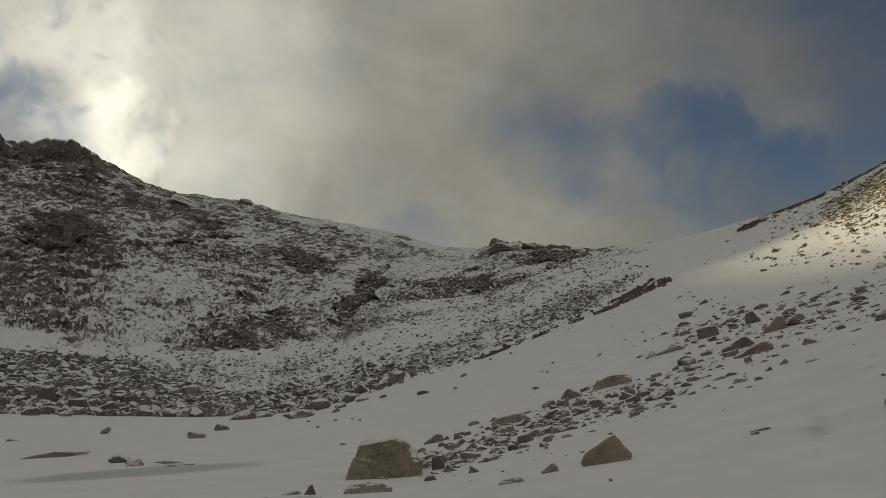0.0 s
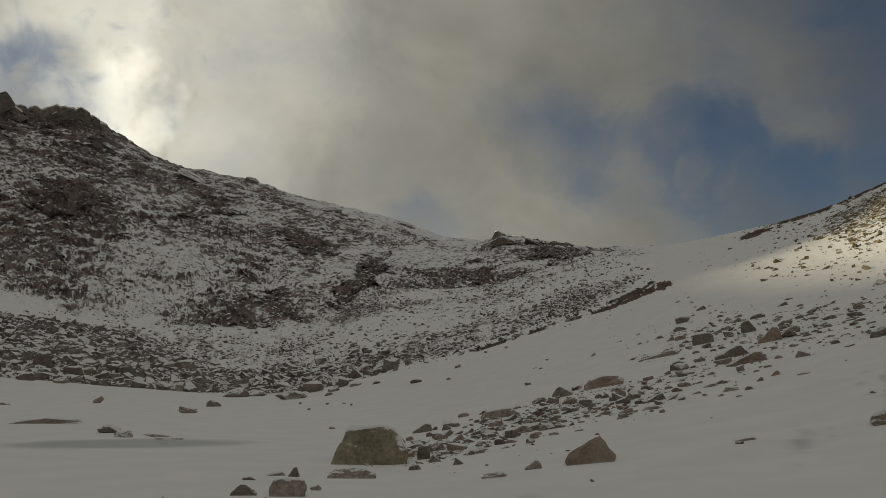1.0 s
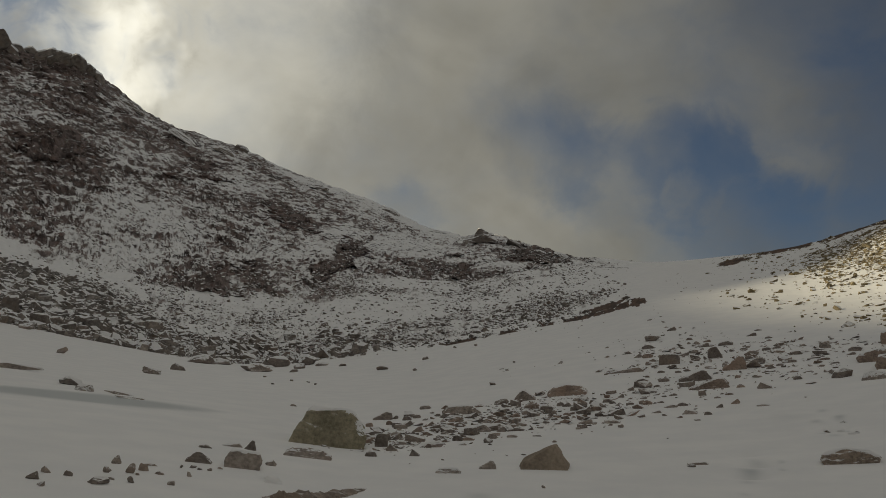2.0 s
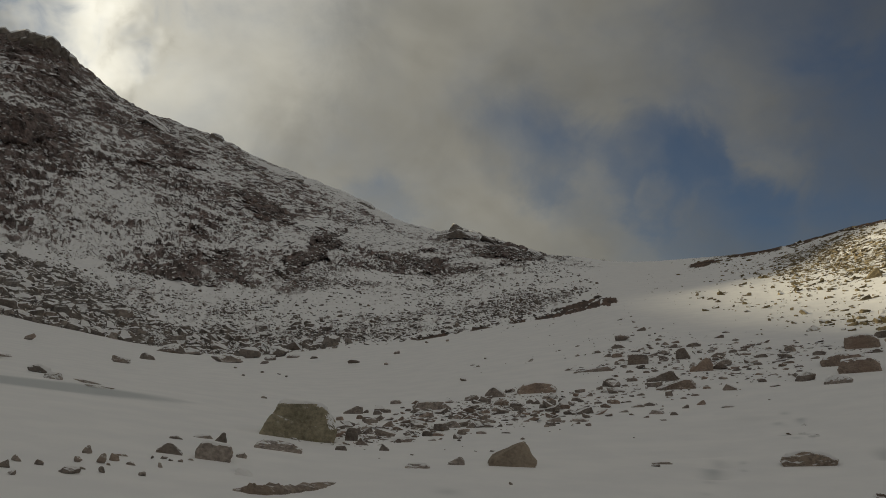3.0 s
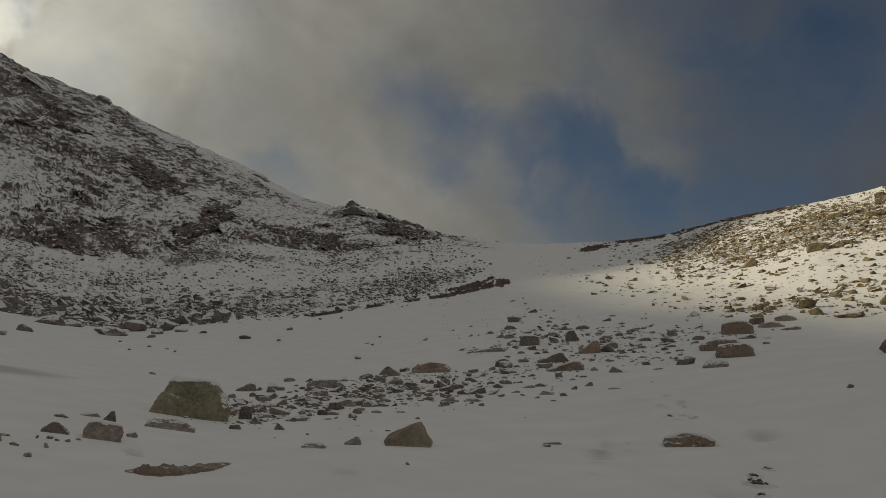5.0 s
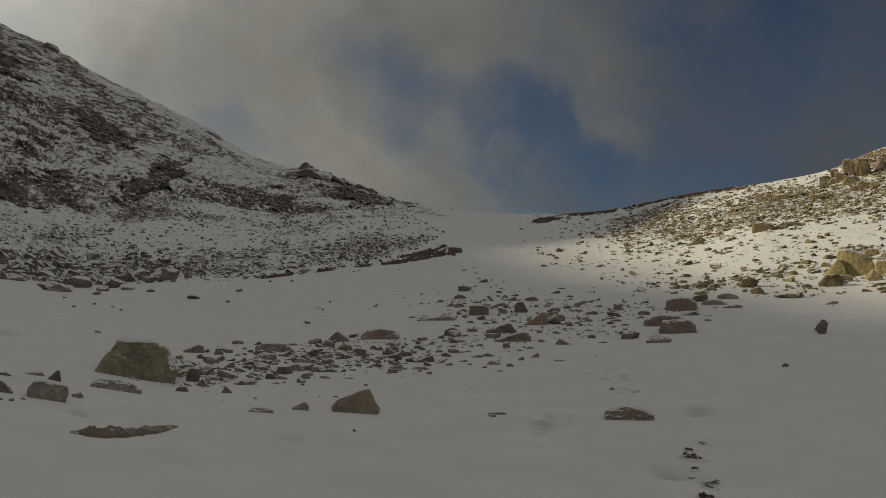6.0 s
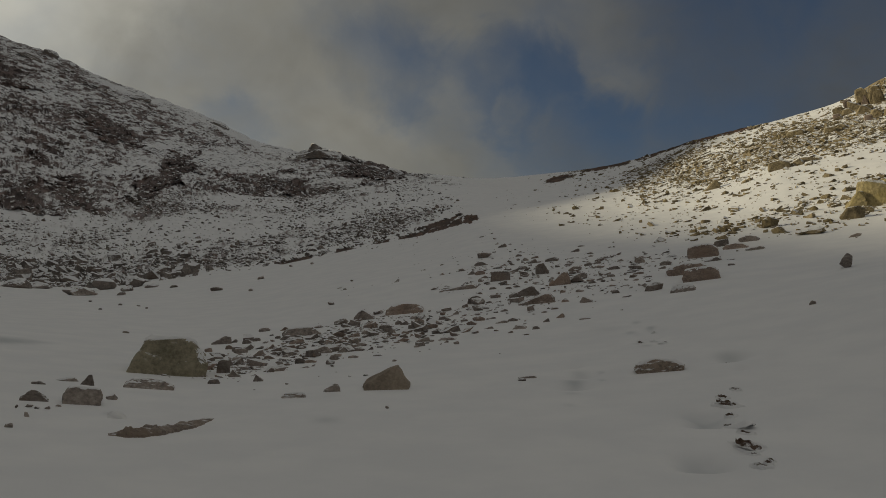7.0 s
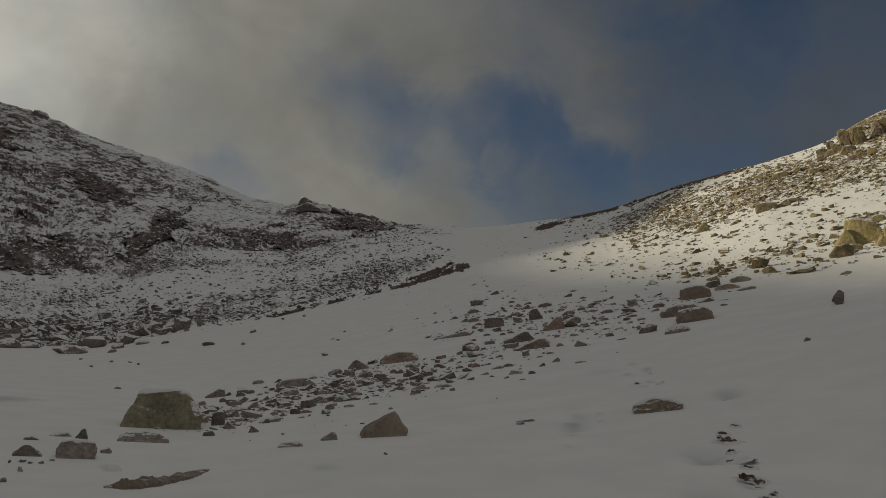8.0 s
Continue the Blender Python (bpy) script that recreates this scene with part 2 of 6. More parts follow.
# the ridge left of -34 is unseen, added to cast the slope's shadow
SKYLINE = [(-180, 9), (-120, 10), (-75, 14), (-50, 13.3), (-41, 17.3), (-34, 18.2), (-29.4, 17.0), (-28.6, 16.0), (-26.9, 15.9), (-25.2, 16.55), (-23.4, 16.05),
           (-21.2, 14.95), (-18.8, 13.95), (-16, 13.6), (-13.2, 13.3), (-10.8, 12.65), (-7.9, 12.1), (-3.3, 11.25), (0.2, 10.15), (2.2, 10.0),
           (3.8, 10.4), (6.4, 10.1), (10, 9.65), (14.4, 9.68), (18, 10.2), (20.3, 10.65), (24, 11.52), (26.5, 12.42), (28.3, 13.15),
           (31.3, 14.1), (33, 14.6), (35.4, 15.3), (37.7, 16.15), (39.5, 17.2), (41.7, 18.1), (46, 18.6), (75, 20), (120, 14), (180, 9)]
SKY_DIST = [(-180, 260), (-60, 225), (-42, 240), (-30, 278), (-20, 275), (-8, 282), (0, 284), (4, 268), (8, 240), (12, 215), (15, 203), (20, 182), (25, 150), (30, 125), (35, 115),
            (46, 110), (90, 120), (180, 260)]
CLIFF_FOOT = [(-180, 2.5), (-60, 6), (-30, 5.5), (-23, 4.8), (-18, 4.3), (-14, 3.75), (-9, 4.2), (-5, 6.2), (0, 6.6), (3.6, 7.2), (6.7, 8.1),
              (10.5, 8.95), (15, 9.1), (20, 10.2), (25, 11.1), (30, 13.0), (35, 14.2), (46, 16.2), (90, 15), (180, 2.5)]
CLIFF_DIST = [(-180, 180), (-60, 150), (-23, 150), (-14, 145), (-9, 150), (-5, 165), (0, 175), (10, 190), (15, 170), (20, 140), (25, 112),
              (30, 97), (35, 90), (46, 85), (90, 90), (180, 180)]
EDGE = [(-180, -1.5), (-60, 0.2), (-30, 0.0), (-20, -0.5), (-14, -0.75), (-10, -0.6), (-5, 0.5), (0, 1.75), (3, 2.75), (8, 4.5), (11, 5.5),
        (14.8, 7.35), (20, 8.6), (25, 9.9), (30, 11.3), (35, 12.7), (46, 14.2), (90, 12), (180, -1.5)]
EDGE_DIST = [(-180, 90), (-30, 90), (-20, 88), (-14, 85), (-10, 80), (-5, 75), (0, 72), (8, 75), (15, 80), (25, 85), (35, 75), (46, 70), (90, 75), (180, 90)]
AT_40 = [(-180, -2.6), (-60, -2.2), (-30, -2.25), (-17, -2.15), (-10, -1.85), (-4, -1.3), (0, -0.5), (10, 2.5), (17, 4.2), (30, 6.8), (40, 8.7), (46, 9.7), (90, 8), (180, -2.6)]
AT_20 = [(-180, -4.8), (-60, -4.7), (-30, -4.6), (-4, -4.5), (3, -3.7), (10, -2.6), (20, -0.9), (28, 1.0), (35, 2.9), (46, 5.5), (90, 6), (180, -4.8)]
AT_10 = [(-180, -9.3), (-30, -9.3), (-4, -9.15), (10, -7.7), (20, -6.6), (33, -4.9), (46, -3.0), (90, -2.5), (180, -9.3)]


def curve(table, az):
    """A smooth run through a table of bearings and values."""
    x, y = np.array(table, float).T
    m = np.diff(y) / np.diff(x)
    d = np.concatenate([[m[0]], np.where(m[:-1] * m[1:] > 0, 2 * m[:-1] * m[1:] / (m[:-1] + m[1:] + 1e-12), 0), [m[-1]]])
    i = np.clip(np.searchsorted(x, az) - 1, 0, len(x) - 2)
    h = x[i + 1] - x[i]
    u = (az - x[i]) / h
    return ((1 + 2 * u) * (1 - u) ** 2 * y[i] + u * (1 - u) ** 2 * h * d[i] + u * u * (3 - 2 * u) * y[i + 1] + u * u * (u - 1) * h * d[i + 1])


def lattice(ix, iy, iz):
    n = (ix * 374761393 + iy * 668265263 + iz * 2147483647) & 0xFFFFFFFF
    n = ((n ^ (n >> 13)) * 1274126177) & 0xFFFFFFFF
    n = ((n ^ (n >> 16)) * 2246822519) & 0xFFFFFFFF
    return ((n ^ (n >> 15)) & 0xFFFF) / 32767.5 - 1.0


def vnoise(x, y, z):
    """Smooth value noise between -1 and 1."""
    fx, fy, fz = np.floor(x), np.floor(y), np.floor(z)
    ix, iy, iz = fx.astype(np.int64), fy.astype(np.int64), fz.astype(np.int64)
    u, v, w = x - fx, y - fy, z - fz
    u, v, w = u * u * (3 - 2 * u), v * v * (3 - 2 * v), w * w * (3 - 2 * w)
    total = 0
    for a in (0, 1):
        for b in (0, 1):
            for c in (0, 1):
                total = total + lattice(ix + a, iy + b, iz + c) * (u if a else 1 - u) * (v if b else 1 - v) * (w if c else 1 - w)
    return total


def fbm(x, y, z, size, octaves, gain=0.5):
    total, amp, norm = 0, 1.0, 0
    for k in range(octaves):
        f = 2.03 ** k / size
        total, norm = total + amp * vnoise(x * f + 17.3 * k, y * f - 9.1 * k, z * f + 4.7 * k), norm + amp
        amp *= gain
    return total / norm


def smooth(x, a, b):
    u = np.clip((x - a) / (b - a), 0, 1)
    return u * u * (3 - 2 * u)


# columns by bearing, dense in front; rows by stretch: feet, 10 m, 20 m, 40 m, edge, cliff foot, skyline, back of the ridge, horizon
AZ = np.concatenate([np.linspace(-180, -36, 60)[:-1], np.linspace(-36, 50, 900)[:-1], np.linspace(50, 180, 55)])
PARTS = (80, 90, 50, 50, 130, 300, 14, 8)
S = np.concatenate([k + np.arange(n) / n for k, n in enumerate(PARTS)] + [[len(PARTS)]])


def knots(az):
    t = lambda table, dist: dist * np.tan(np.radians(curve(table, az)))
    one = np.ones_like(az)
    r = [0.01 * one, 10 * one, 20 * one, 40 * one, curve(EDGE_DIST, az), curve(CLIFF_DIST, az), curve(SKY_DIST, az)]
    z = [-EYE * one, t(AT_10, r[1]), t(AT_20, r[2]), t(AT_40, r[3]), t(EDGE, r[4]), t(CLIFF_FOOT, r[5]), t(SKYLINE, r[6])]
    r += [r[6] * 1.12, 3500 * one]
    z += [z[6] * 0.93, -60 * one]
    return np.array(r), np.array(z) + EYE


def profile(az):
    """Distance and height of every row at the bearings az."""
    r, z = knots(az)
    h, m = np.diff(r, axis=0), np.diff(z, axis=0) / np.diff(r, axis=0)
    d = np.zeros_like(z)
    d[0], d[-1] = 0.02, m[-1]
    d[1:-1] = np.where(m[:-1] * m[1:] > 0, 2 * m[:-1] * m[1:] / (m[:-1] + m[1:] + 1e-12), 0)
    e = d.copy()
    d[6], e[6] = m[6], 0.85 * m[5]          # the crest is sharp
    e[5] = d[5] = np.minimum(d[5], 0.95 * m[5])
    i = np.minimum(S.astype(int), len(PARTS) - 1)
    u = (S - i)[:, None]
    u = np.where((i == 0)[:, None], u ** 1.3, u)
    rr = r[i] + u * h[i]
    zz = ((1 + 2 * u) * (1 - u) ** 2 * z[i] + u * (1 - u) ** 2 * h[i] * d[i] + u * u * (3 - 2 * u) * z[i + 1] + u * u * (u - 1) * h[i] * e[i + 1])
    return rr, zz


R0, Z0 = profile(AZ)

# ---- the ground: one sheet from the feet to the horizon ----
def oval(az, el, a0, e0, wa, we, lean=0.0):
    """1 within a leaning oval of the hillside, 0 outside."""
    da, de = az - a0, el - e0 - lean * (az - a0)
    return smooth(1.6 - np.sqrt((da / wa) ** 2 + (de / we) ** 2), 0.3, 0.9)


# bearing times a set distance, and height: even from the eye, for breaking the face
ACROSS, UPWARD = np.broadcast_to(np.radians(AZ) * 245.0, R0.shape), Z0 * 0.9


# old tracks, filled with drifted snow: place, breadth and depth
OLD_TRACKS = [(5.66, 9.5, 0.2, 0.07), (5.85, 9.75, 0.14, 0.05), (4.55, 7.55, 0.2, 0.07), (4.75, 7.85, 0.13, 0.05), (5.94, 14.29, 0.22, 0.08), (5.51, 13.34, 0.22, 0.07),
              (8.48, 13.49, 0.22, 0.08), (8.12, 12.63, 0.18, 0.06), (8.76, 17.34, 0.25, 0.08), (9.49, 18.37, 0.25, 0.08), (6.3, 15.6, 0.25, 0.07),
              (5.99, 10.05, 0.30, 0.10), (5.77, 9.47, 0.25, 0.08), (4.56, 7.71, 0.33, 0.10), (8.63, 13.74, 0.35, 0.09), (6.11, 14.38, 0.30, 0.06), (5.48, 13.23, 0.30, 0.06), (5.28, 7.99, 0.20, 0.07)]

# shade of shallow dents and trodden, soiled snow, painted grey: place, breadth and strength
TRODDEN_SHADE = [(8.72, 13.92, 0.22, 0.5), (5.9, 9.87, 0.2, 0.5), (4.62, 7.68, 0.18, 0.5), (5.61, 13.71, 0.16, 0.4), (5.5, 13.1, 0.12, 0.2), (8.98, 20.0, 0.4, 0.16), (1.21, 11.38, 0.16, 0.4), (-1.54, 11.82, 0.12, 0.5), 
          (9.84, 20.03, 0.10, 0.60), (9.04, 18.65, 0.09, 0.55), (9.55, 19.17, 0.09, 0.60), (8.97, 18.13, 0.08, 0.60), (9.65, 18.90, 0.09, 0.60), (8.73, 17.01, 0.08, 0.55), (8.43, 17.06, 0.09, 0.60), (8.74, 16.78, 0.07, 0.50), (8.39, 16.52, 0.10, 0.35), (6.14, 14.68, 0.12, 0.30), (5.66, 13.69, 0.11, 0.30), (5.16, 12.59, 0.12, 0.30), (4.72, 11.57, 0.10, 0.25), (6.46, 14.44, 0.05, 0.45), (6.07, 13.51, 0.05, 0.45)]


def ground_arrays():
    az, s = np.broadcast_to(AZ, R0.shape), np.broadcast_to(S[:, None], R0.shape)
    el = np.degrees(np.arctan2(Z0 - EYE, R0))
    x, y = R0 * np.sin(np.radians(az)), R0 * np.cos(np.radians(az))
    z = Z0.copy()
    wide, mid, fine = fbm(x, y, z * 1.3, 26.0, 4), fbm(x, y, z * 1.2, 7.0, 5, 0.6), fbm(x, y, z * 1.3, 1.8, 4, 0.6)
    wa, we = az + 3.4 * fbm(x, y, z, 20.0, 5, 0.62), el + 1.5 * fbm(x + 90, y, z, 18.0, 5, 0.62)   # ragged outlines
    left = smooth(-az, -16, -9)                                   # 1 on the cirque's side, 0 on the sunny slope
    top = curve(SKYLINE, az)
    uneven = s + 0.3 * fbm(az, el * 2, z * 0 + 7, 4.0, 4, 0.6)
    scree = smooth(s, 4.02, 4.12) * smooth(-uneven, -5.05, -4.75) * smooth(-s, -5.25, -5.1) * left
    cliff = smooth(uneven, 4.8, 5.1) * smooth(s, 4.7, 4.85) * smooth(-s, -6.3, -6.0) * left
    slope = smooth(s, 3.1, 3.6) * smooth(-s, -6.3, -6.0) * (1 - left)
    # how much bare rock shows
    rock = scree * (0.48 + 0.6 * wide + 0.35 * mid)
    rock = rock * (1 - 0.95 * oval(az, el, -24, 4.2, 9, 0.9, -0.05)) * (1 - 0.6 * oval(az, el, -6, 2.6, 4, 0.8, 0.25))
    rock = rock + cliff * (0.4 + 0.05 * smooth(-az, 2, 10) + 0.14 * smooth(-az, 17, 25) + 0.5 * wide + 0.25 * mid)
    crag = oval(wa, we, -12.6, 5.0, 3.4, 0.95, 0.08) + oval(wa, we, -5.4, 7.2, 1.0, 1.3, 0.8) + 0.9 * oval(wa, we, -9.3, 9.7, 1.9, 0.85, -0.2)
    crag = crag + 0.8 * oval(wa, we, 1.8, 7.9, 3.0, 0.7, 0.12) + 0.9 * oval(wa, we, -24.5, 11.2, 2.6, 0.9, 0) + 0.6 * oval(wa, we, -25, 15.3, 3.0, 0.8, -0.2)
    crag = np.clip(crag + 0.9 * oval(wa, we, -30.5, 15.4, 2.6, 1.6) + 0.6 * oval(wa, we, -16, 11.5, 2.2, 0.7) + 0.7 * oval(wa, we, 4.2, 9.9, 1.2, 0.35) + 0.9 * oval(wa, we, 8.2, 9.35, 2.2, 0.5) + 0.6 * oval(wa, we, 11.8, 9.35, 1.6, 0.25), 0, 1)
    rock = rock + cliff * (0.42 * crag + 0.22 * oval(wa, we, -12.6, 5.0, 3.4, 0.95, 0.08) + 0.2 * oval(wa, we, -5.4, 7.2, 1.0, 1.3, 0.8))
    rock = rock - cliff * 0.4 * smooth(az, -13, -9) * smooth(-az, -2.5, -1) * smooth(el - top, -0.75, -0.15)
    rock = rock - cliff * (1 - crag) * (0.14 * oval(wa, we, -20, 7.8, 6, 0.9, -0.12) + 0.02 * smooth(az, 5, 11) + 0.2 * oval(wa, we, -8, 7.6, 2.0, 0.8, 0.5))
    ochre = smooth(az, 16, 26) * (1 - left)
    rock = rock + slope * (0.04 + 0.16 * wide * smooth(el, 7, 10)) * smooth(az, 15, 24)
    rock = rock + slope * 0.55 * oval(wa, we, 34, 13.2, 8.0, 1.2, 0.32) + slope * 0.7 * oval(wa, we, 41.0, 17.2, 3.6, 0.9, 0.15) + 0.3 * slope * oval(az, el, 41, 10.6, 3.0, 1.2, 0.1)
    # thin bands of dark earth: the rim of the near slope and the patch at its end, and the strip under the skyline
    rim = smooth(s, 3.96, 3.98) * smooth(-s, -4.035, -4.005) * smooth(az, 1.5, 3) * smooth(-az, -13.5, -12.5) * (0.08 + 0.92 * smooth(fbm(az * 4, s * 40, z * 0, 2.0, 4, 0.65), -0.25, 0.15))
    torn = fbm(ACROSS, UPWARD, z * 0 + 3, 1.2, 4, 0.65)
    patch = oval(0.3 * az + 0.7 * wa + 2.2 * torn, 0.3 * el + 0.7 * we + 0.7 * torn, 13.3, 6.5, 1.5, 0.3, 0.42) + oval(az + 1.2 * torn, el + 0.25 * torn, 11.6, 5.75, 1.4, 0.12, 0.4)
    strip = smooth(el - top + 0.16 * torn, -0.19, -0.13) * smooth(-(el - top), -0.3, 0.0 + 0.3 * smooth(az, 28, 33) - 0.2) * smooth(az, 20.5, 22.5) * smooth(-az, -33.5, -32.0) * (s < 6.01)
    strip = strip * smooth(fbm(az * 2, el * 0, z * 0 + 4, 1.5, 3), -0.55, -0.2)
    strip = np.maximum(strip, oval(az + 0.7 * torn, el + 0.2 * torn, 20.3, 10.25, 0.9, 0.17, 0.3))
    earth = np.clip(1.3 * rim + 1.5 * patch + 1.2 * strip, 0, 1)
    patch = np.clip(patch, 0, 1)
    rock = np.clip(rock, 0, 1.2) + 1.6 * rim + 1.5 * patch + 1.3 * strip
    # shadow-like grey streak across the basin snow, painted into its colour
    shade_trod = oval(az + 2.0 * fine, el + 0.12 * mid, -19.5, -4.05, 6.5, 0.25, 0.02) * smooth(s, 1, 1.2)
    for px, py, wide_by, grey in TRODDEN_SHADE:
        shade_trod = shade_trod + grey * np.exp(-((x - px) ** 2 + ((y - py) / 1.6) ** 2) / (wide_by * (1 + 0.5 * fine)) ** 2)
    shade_trod = np.clip(shade_trod, 0, 1)
    # relief
    steep = np.clip(rock, 0, 1)
    jag, chip = fbm(ACROSS, UPWARD, z * 0 + 9, 5.0, 4, 0.6), fbm(ACROSS, UPWARD, z * 0 + 5, 1.6, 3, 0.6)
    lift = 0.035 * wide * smooth(R0, 4, 14) + 0.005 * mid * smooth(R0, 3, 9) + 0.004 * fine * smooth(-R0, -60, -30)
    lift = lift + scree * (0.35 * mid + 0.22 * fine) + cliff * (1.1 * jag + 0.3 * chip) * (0.6 + 0.9 * crag + 0.5 * smooth(-az, 12, 22)) + slope * (0.25 * mid + 0.12 * fine * (0.3 + steep))
    for px, py, wide_by, deep in OLD_TRACKS:
        lift = lift - 1.5 * deep * np.exp(-((x - px) ** 2 + (y - py) ** 2) / wide_by ** 2)
    # broken ledges: treads that hold snow and steep risers of rock, in two sizes
    q1 = fbm(ACROSS + 40, UPWARD, z * 0 + 2, 11.0, 3, 0.5)
    q2 = fbm(ACROSS - 20, UPWARD, z * 0 + 8, 5.0, 3, 0.5)
    q3 = fbm(ACROSS, UPWARD + 30, z * 0 + 6, 14.0, 3, 0.5)
    stair = np.zeros_like(z)
    for tall, warp, share in ((4.2, 5.0 * q1 + 0.05 * ACROSS, 0.34 * smooth(q3, -0.1, 0.35)), (1.7, 4.0 * q2 - 2.5 * q1 - 0.25 * ACROSS, 0.26 + 0 * z)):
        u = (z + warp) / tall
        u = u - np.floor(u)
        stair = stair + share * tall * (smooth(u, 0.62, 1.0) - u)
    broken = np.clip(0.3 + 1.2 * np.clip(rock, 0, 1), 0, 1.3)
    lift = lift + cliff * stair * broken * smooth(-s, -5.99, -5.9)
    crest = np.exp(-((s - 6) / 0.05) ** 2)
    lift = lift + crest * left * ((1.1 + 1.3 * smooth(-az, 14, 24)) * np.abs(fbm(x, y, z, 5.0, 4, 0.7)) - 0.2)
    # ledges and gullies push the face in and out
    ledge = fbm(ACROSS, UPWARD, z * 0, 7.0, 5, 0.62)
    ledge = 0.6 * ledge + 0.4 * np.floor(ledge * 7) / 7
    rib = fbm(az * 1.0, el * 0.12, z * 0, 2.4, 4, 0.55)            # gullies run down the face
    inout = cliff * (6.5 * np.abs(ledge) - 1.8 + 2.5 * wide - 4.0 * crag + 5.0 * np.abs(rib) - 1.5) * smooth(-s, -6.02, -5.96) + scree * 0.5 * ledge + slope * 0.5 * ledge * steep
    k = 1 + inout / np.maximum(R0, 1)
    zz = (z - EYE) * k + EYE + lift
    return x * k, y * k, zz, rock, earth, ochre, shade_trod


GX, GY, GZ, ROCK, EARTH, OCHRENESS, SHADE_TROD = ground_arrays()


def build_ground():
    rows, cols = GX.shape
    verts = np.stack([GX, GY, GZ], -1).reshape(-1, 3)
    i = np.arange(rows - 1)[:, None] * cols
    j = np.arange(cols)[None, :]
    j2 = (j + 1) % cols
    quads = np.stack([i + j, i + j2, i + cols + j2, i + cols + j], -1)[:, :-1].reshape(-1, 4)
    mesh = bpy.data.meshes.new("ground")
    mesh.vertices.add(len(verts))
    mesh.vertices.foreach_set("co", verts.ravel())
    mesh.loops.add(quads.size)
    mesh.loops.foreach_set("vertex_index", quads[:, ::-1].ravel())
    mesh.polygons.add(len(quads))
    mesh.polygons.foreach_set("loop_start", np.arange(0, quads.size, 4))
    mesh.polygons.foreach_set("loop_total", np.full(len(quads), 4))
    mesh.update(calc_edges=True)
    flat = np.repeat((S[:-1] >= 5)[:, None], cols - 1, 1).ravel()
    mesh.polygons.foreach_set("use_smooth", ~flat)
    for name, values in (("rock", ROCK), ("earth", EARTH), ("ochre", OCHRENESS), ("shade_trod", SHADE_TROD)):
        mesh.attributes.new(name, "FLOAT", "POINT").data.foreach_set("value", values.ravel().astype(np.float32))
    face = np.stack([ACROSS, 0.95 * GZ, np.zeros_like(GZ)], -1).astype(np.float32)
    mesh.attributes.new("face", "FLOAT_VECTOR", "POINT").data.foreach_set("vector", face.ravel())
    mesh.materials.append(GROUND)
    return tagged(new("ground", mesh), "snow-covered mountain basin with rocky cirque walls and scree", "terrain", kind="structure")


build_ground()


def on_ground(x, y):
    """Height of the ground at a place."""
    az, r = math.degrees(math.atan2(x, y)), math.hypot(x, y)
    c = int(np.clip(np.searchsorted(AZ, az) - 1, 0, len(AZ) - 2))
    u = (az - AZ[c]) / (AZ[c + 1] - AZ[c])
    h = [np.interp(r, np.hypot(GX[:, q], GY[:, q]), GZ[:, q]) for q in (c, c + 1)]
    return float(h[0] * (1 - u) + h[1] * u)


def settled(x, y):
    """The pose of something that lies on the ground there, tilted with it."""
    e, z = 0.25, on_ground(x, y)
    up = Vector((-(on_ground(x + e, y) - z) / e, -(on_ground(x, y + e) - z) / e, 1.0)).normalized()
    return Matrix.Translation((x, y, z)) @ Vector((0, 0, 1)).rotation_difference(up).to_matrix().to_4x4()


def sheet_points(s, az):
    """The ground's places at row values s and bearings az, and how bare they are."""
    i = np.clip(np.searchsorted(S, s) - 1, 0, len(S) - 2)
    c = np.clip(np.searchsorted(AZ, az) - 1, 0, len(AZ) - 2)
    u, v = (s - S[i]) / (S[i + 1] - S[i]), (az - AZ[c]) / (AZ[c + 1] - AZ[c])
    pick = lambda g: g[i, c] * (1 - u) * (1 - v) + g[i + 1, c] * u * (1 - v) + g[i, c + 1] * (1 - u) * v + g[i + 1, c + 1] * u * v
    return np.stack([pick(GX), pick(GY), pick(GZ)], 1), pick(ROCK)


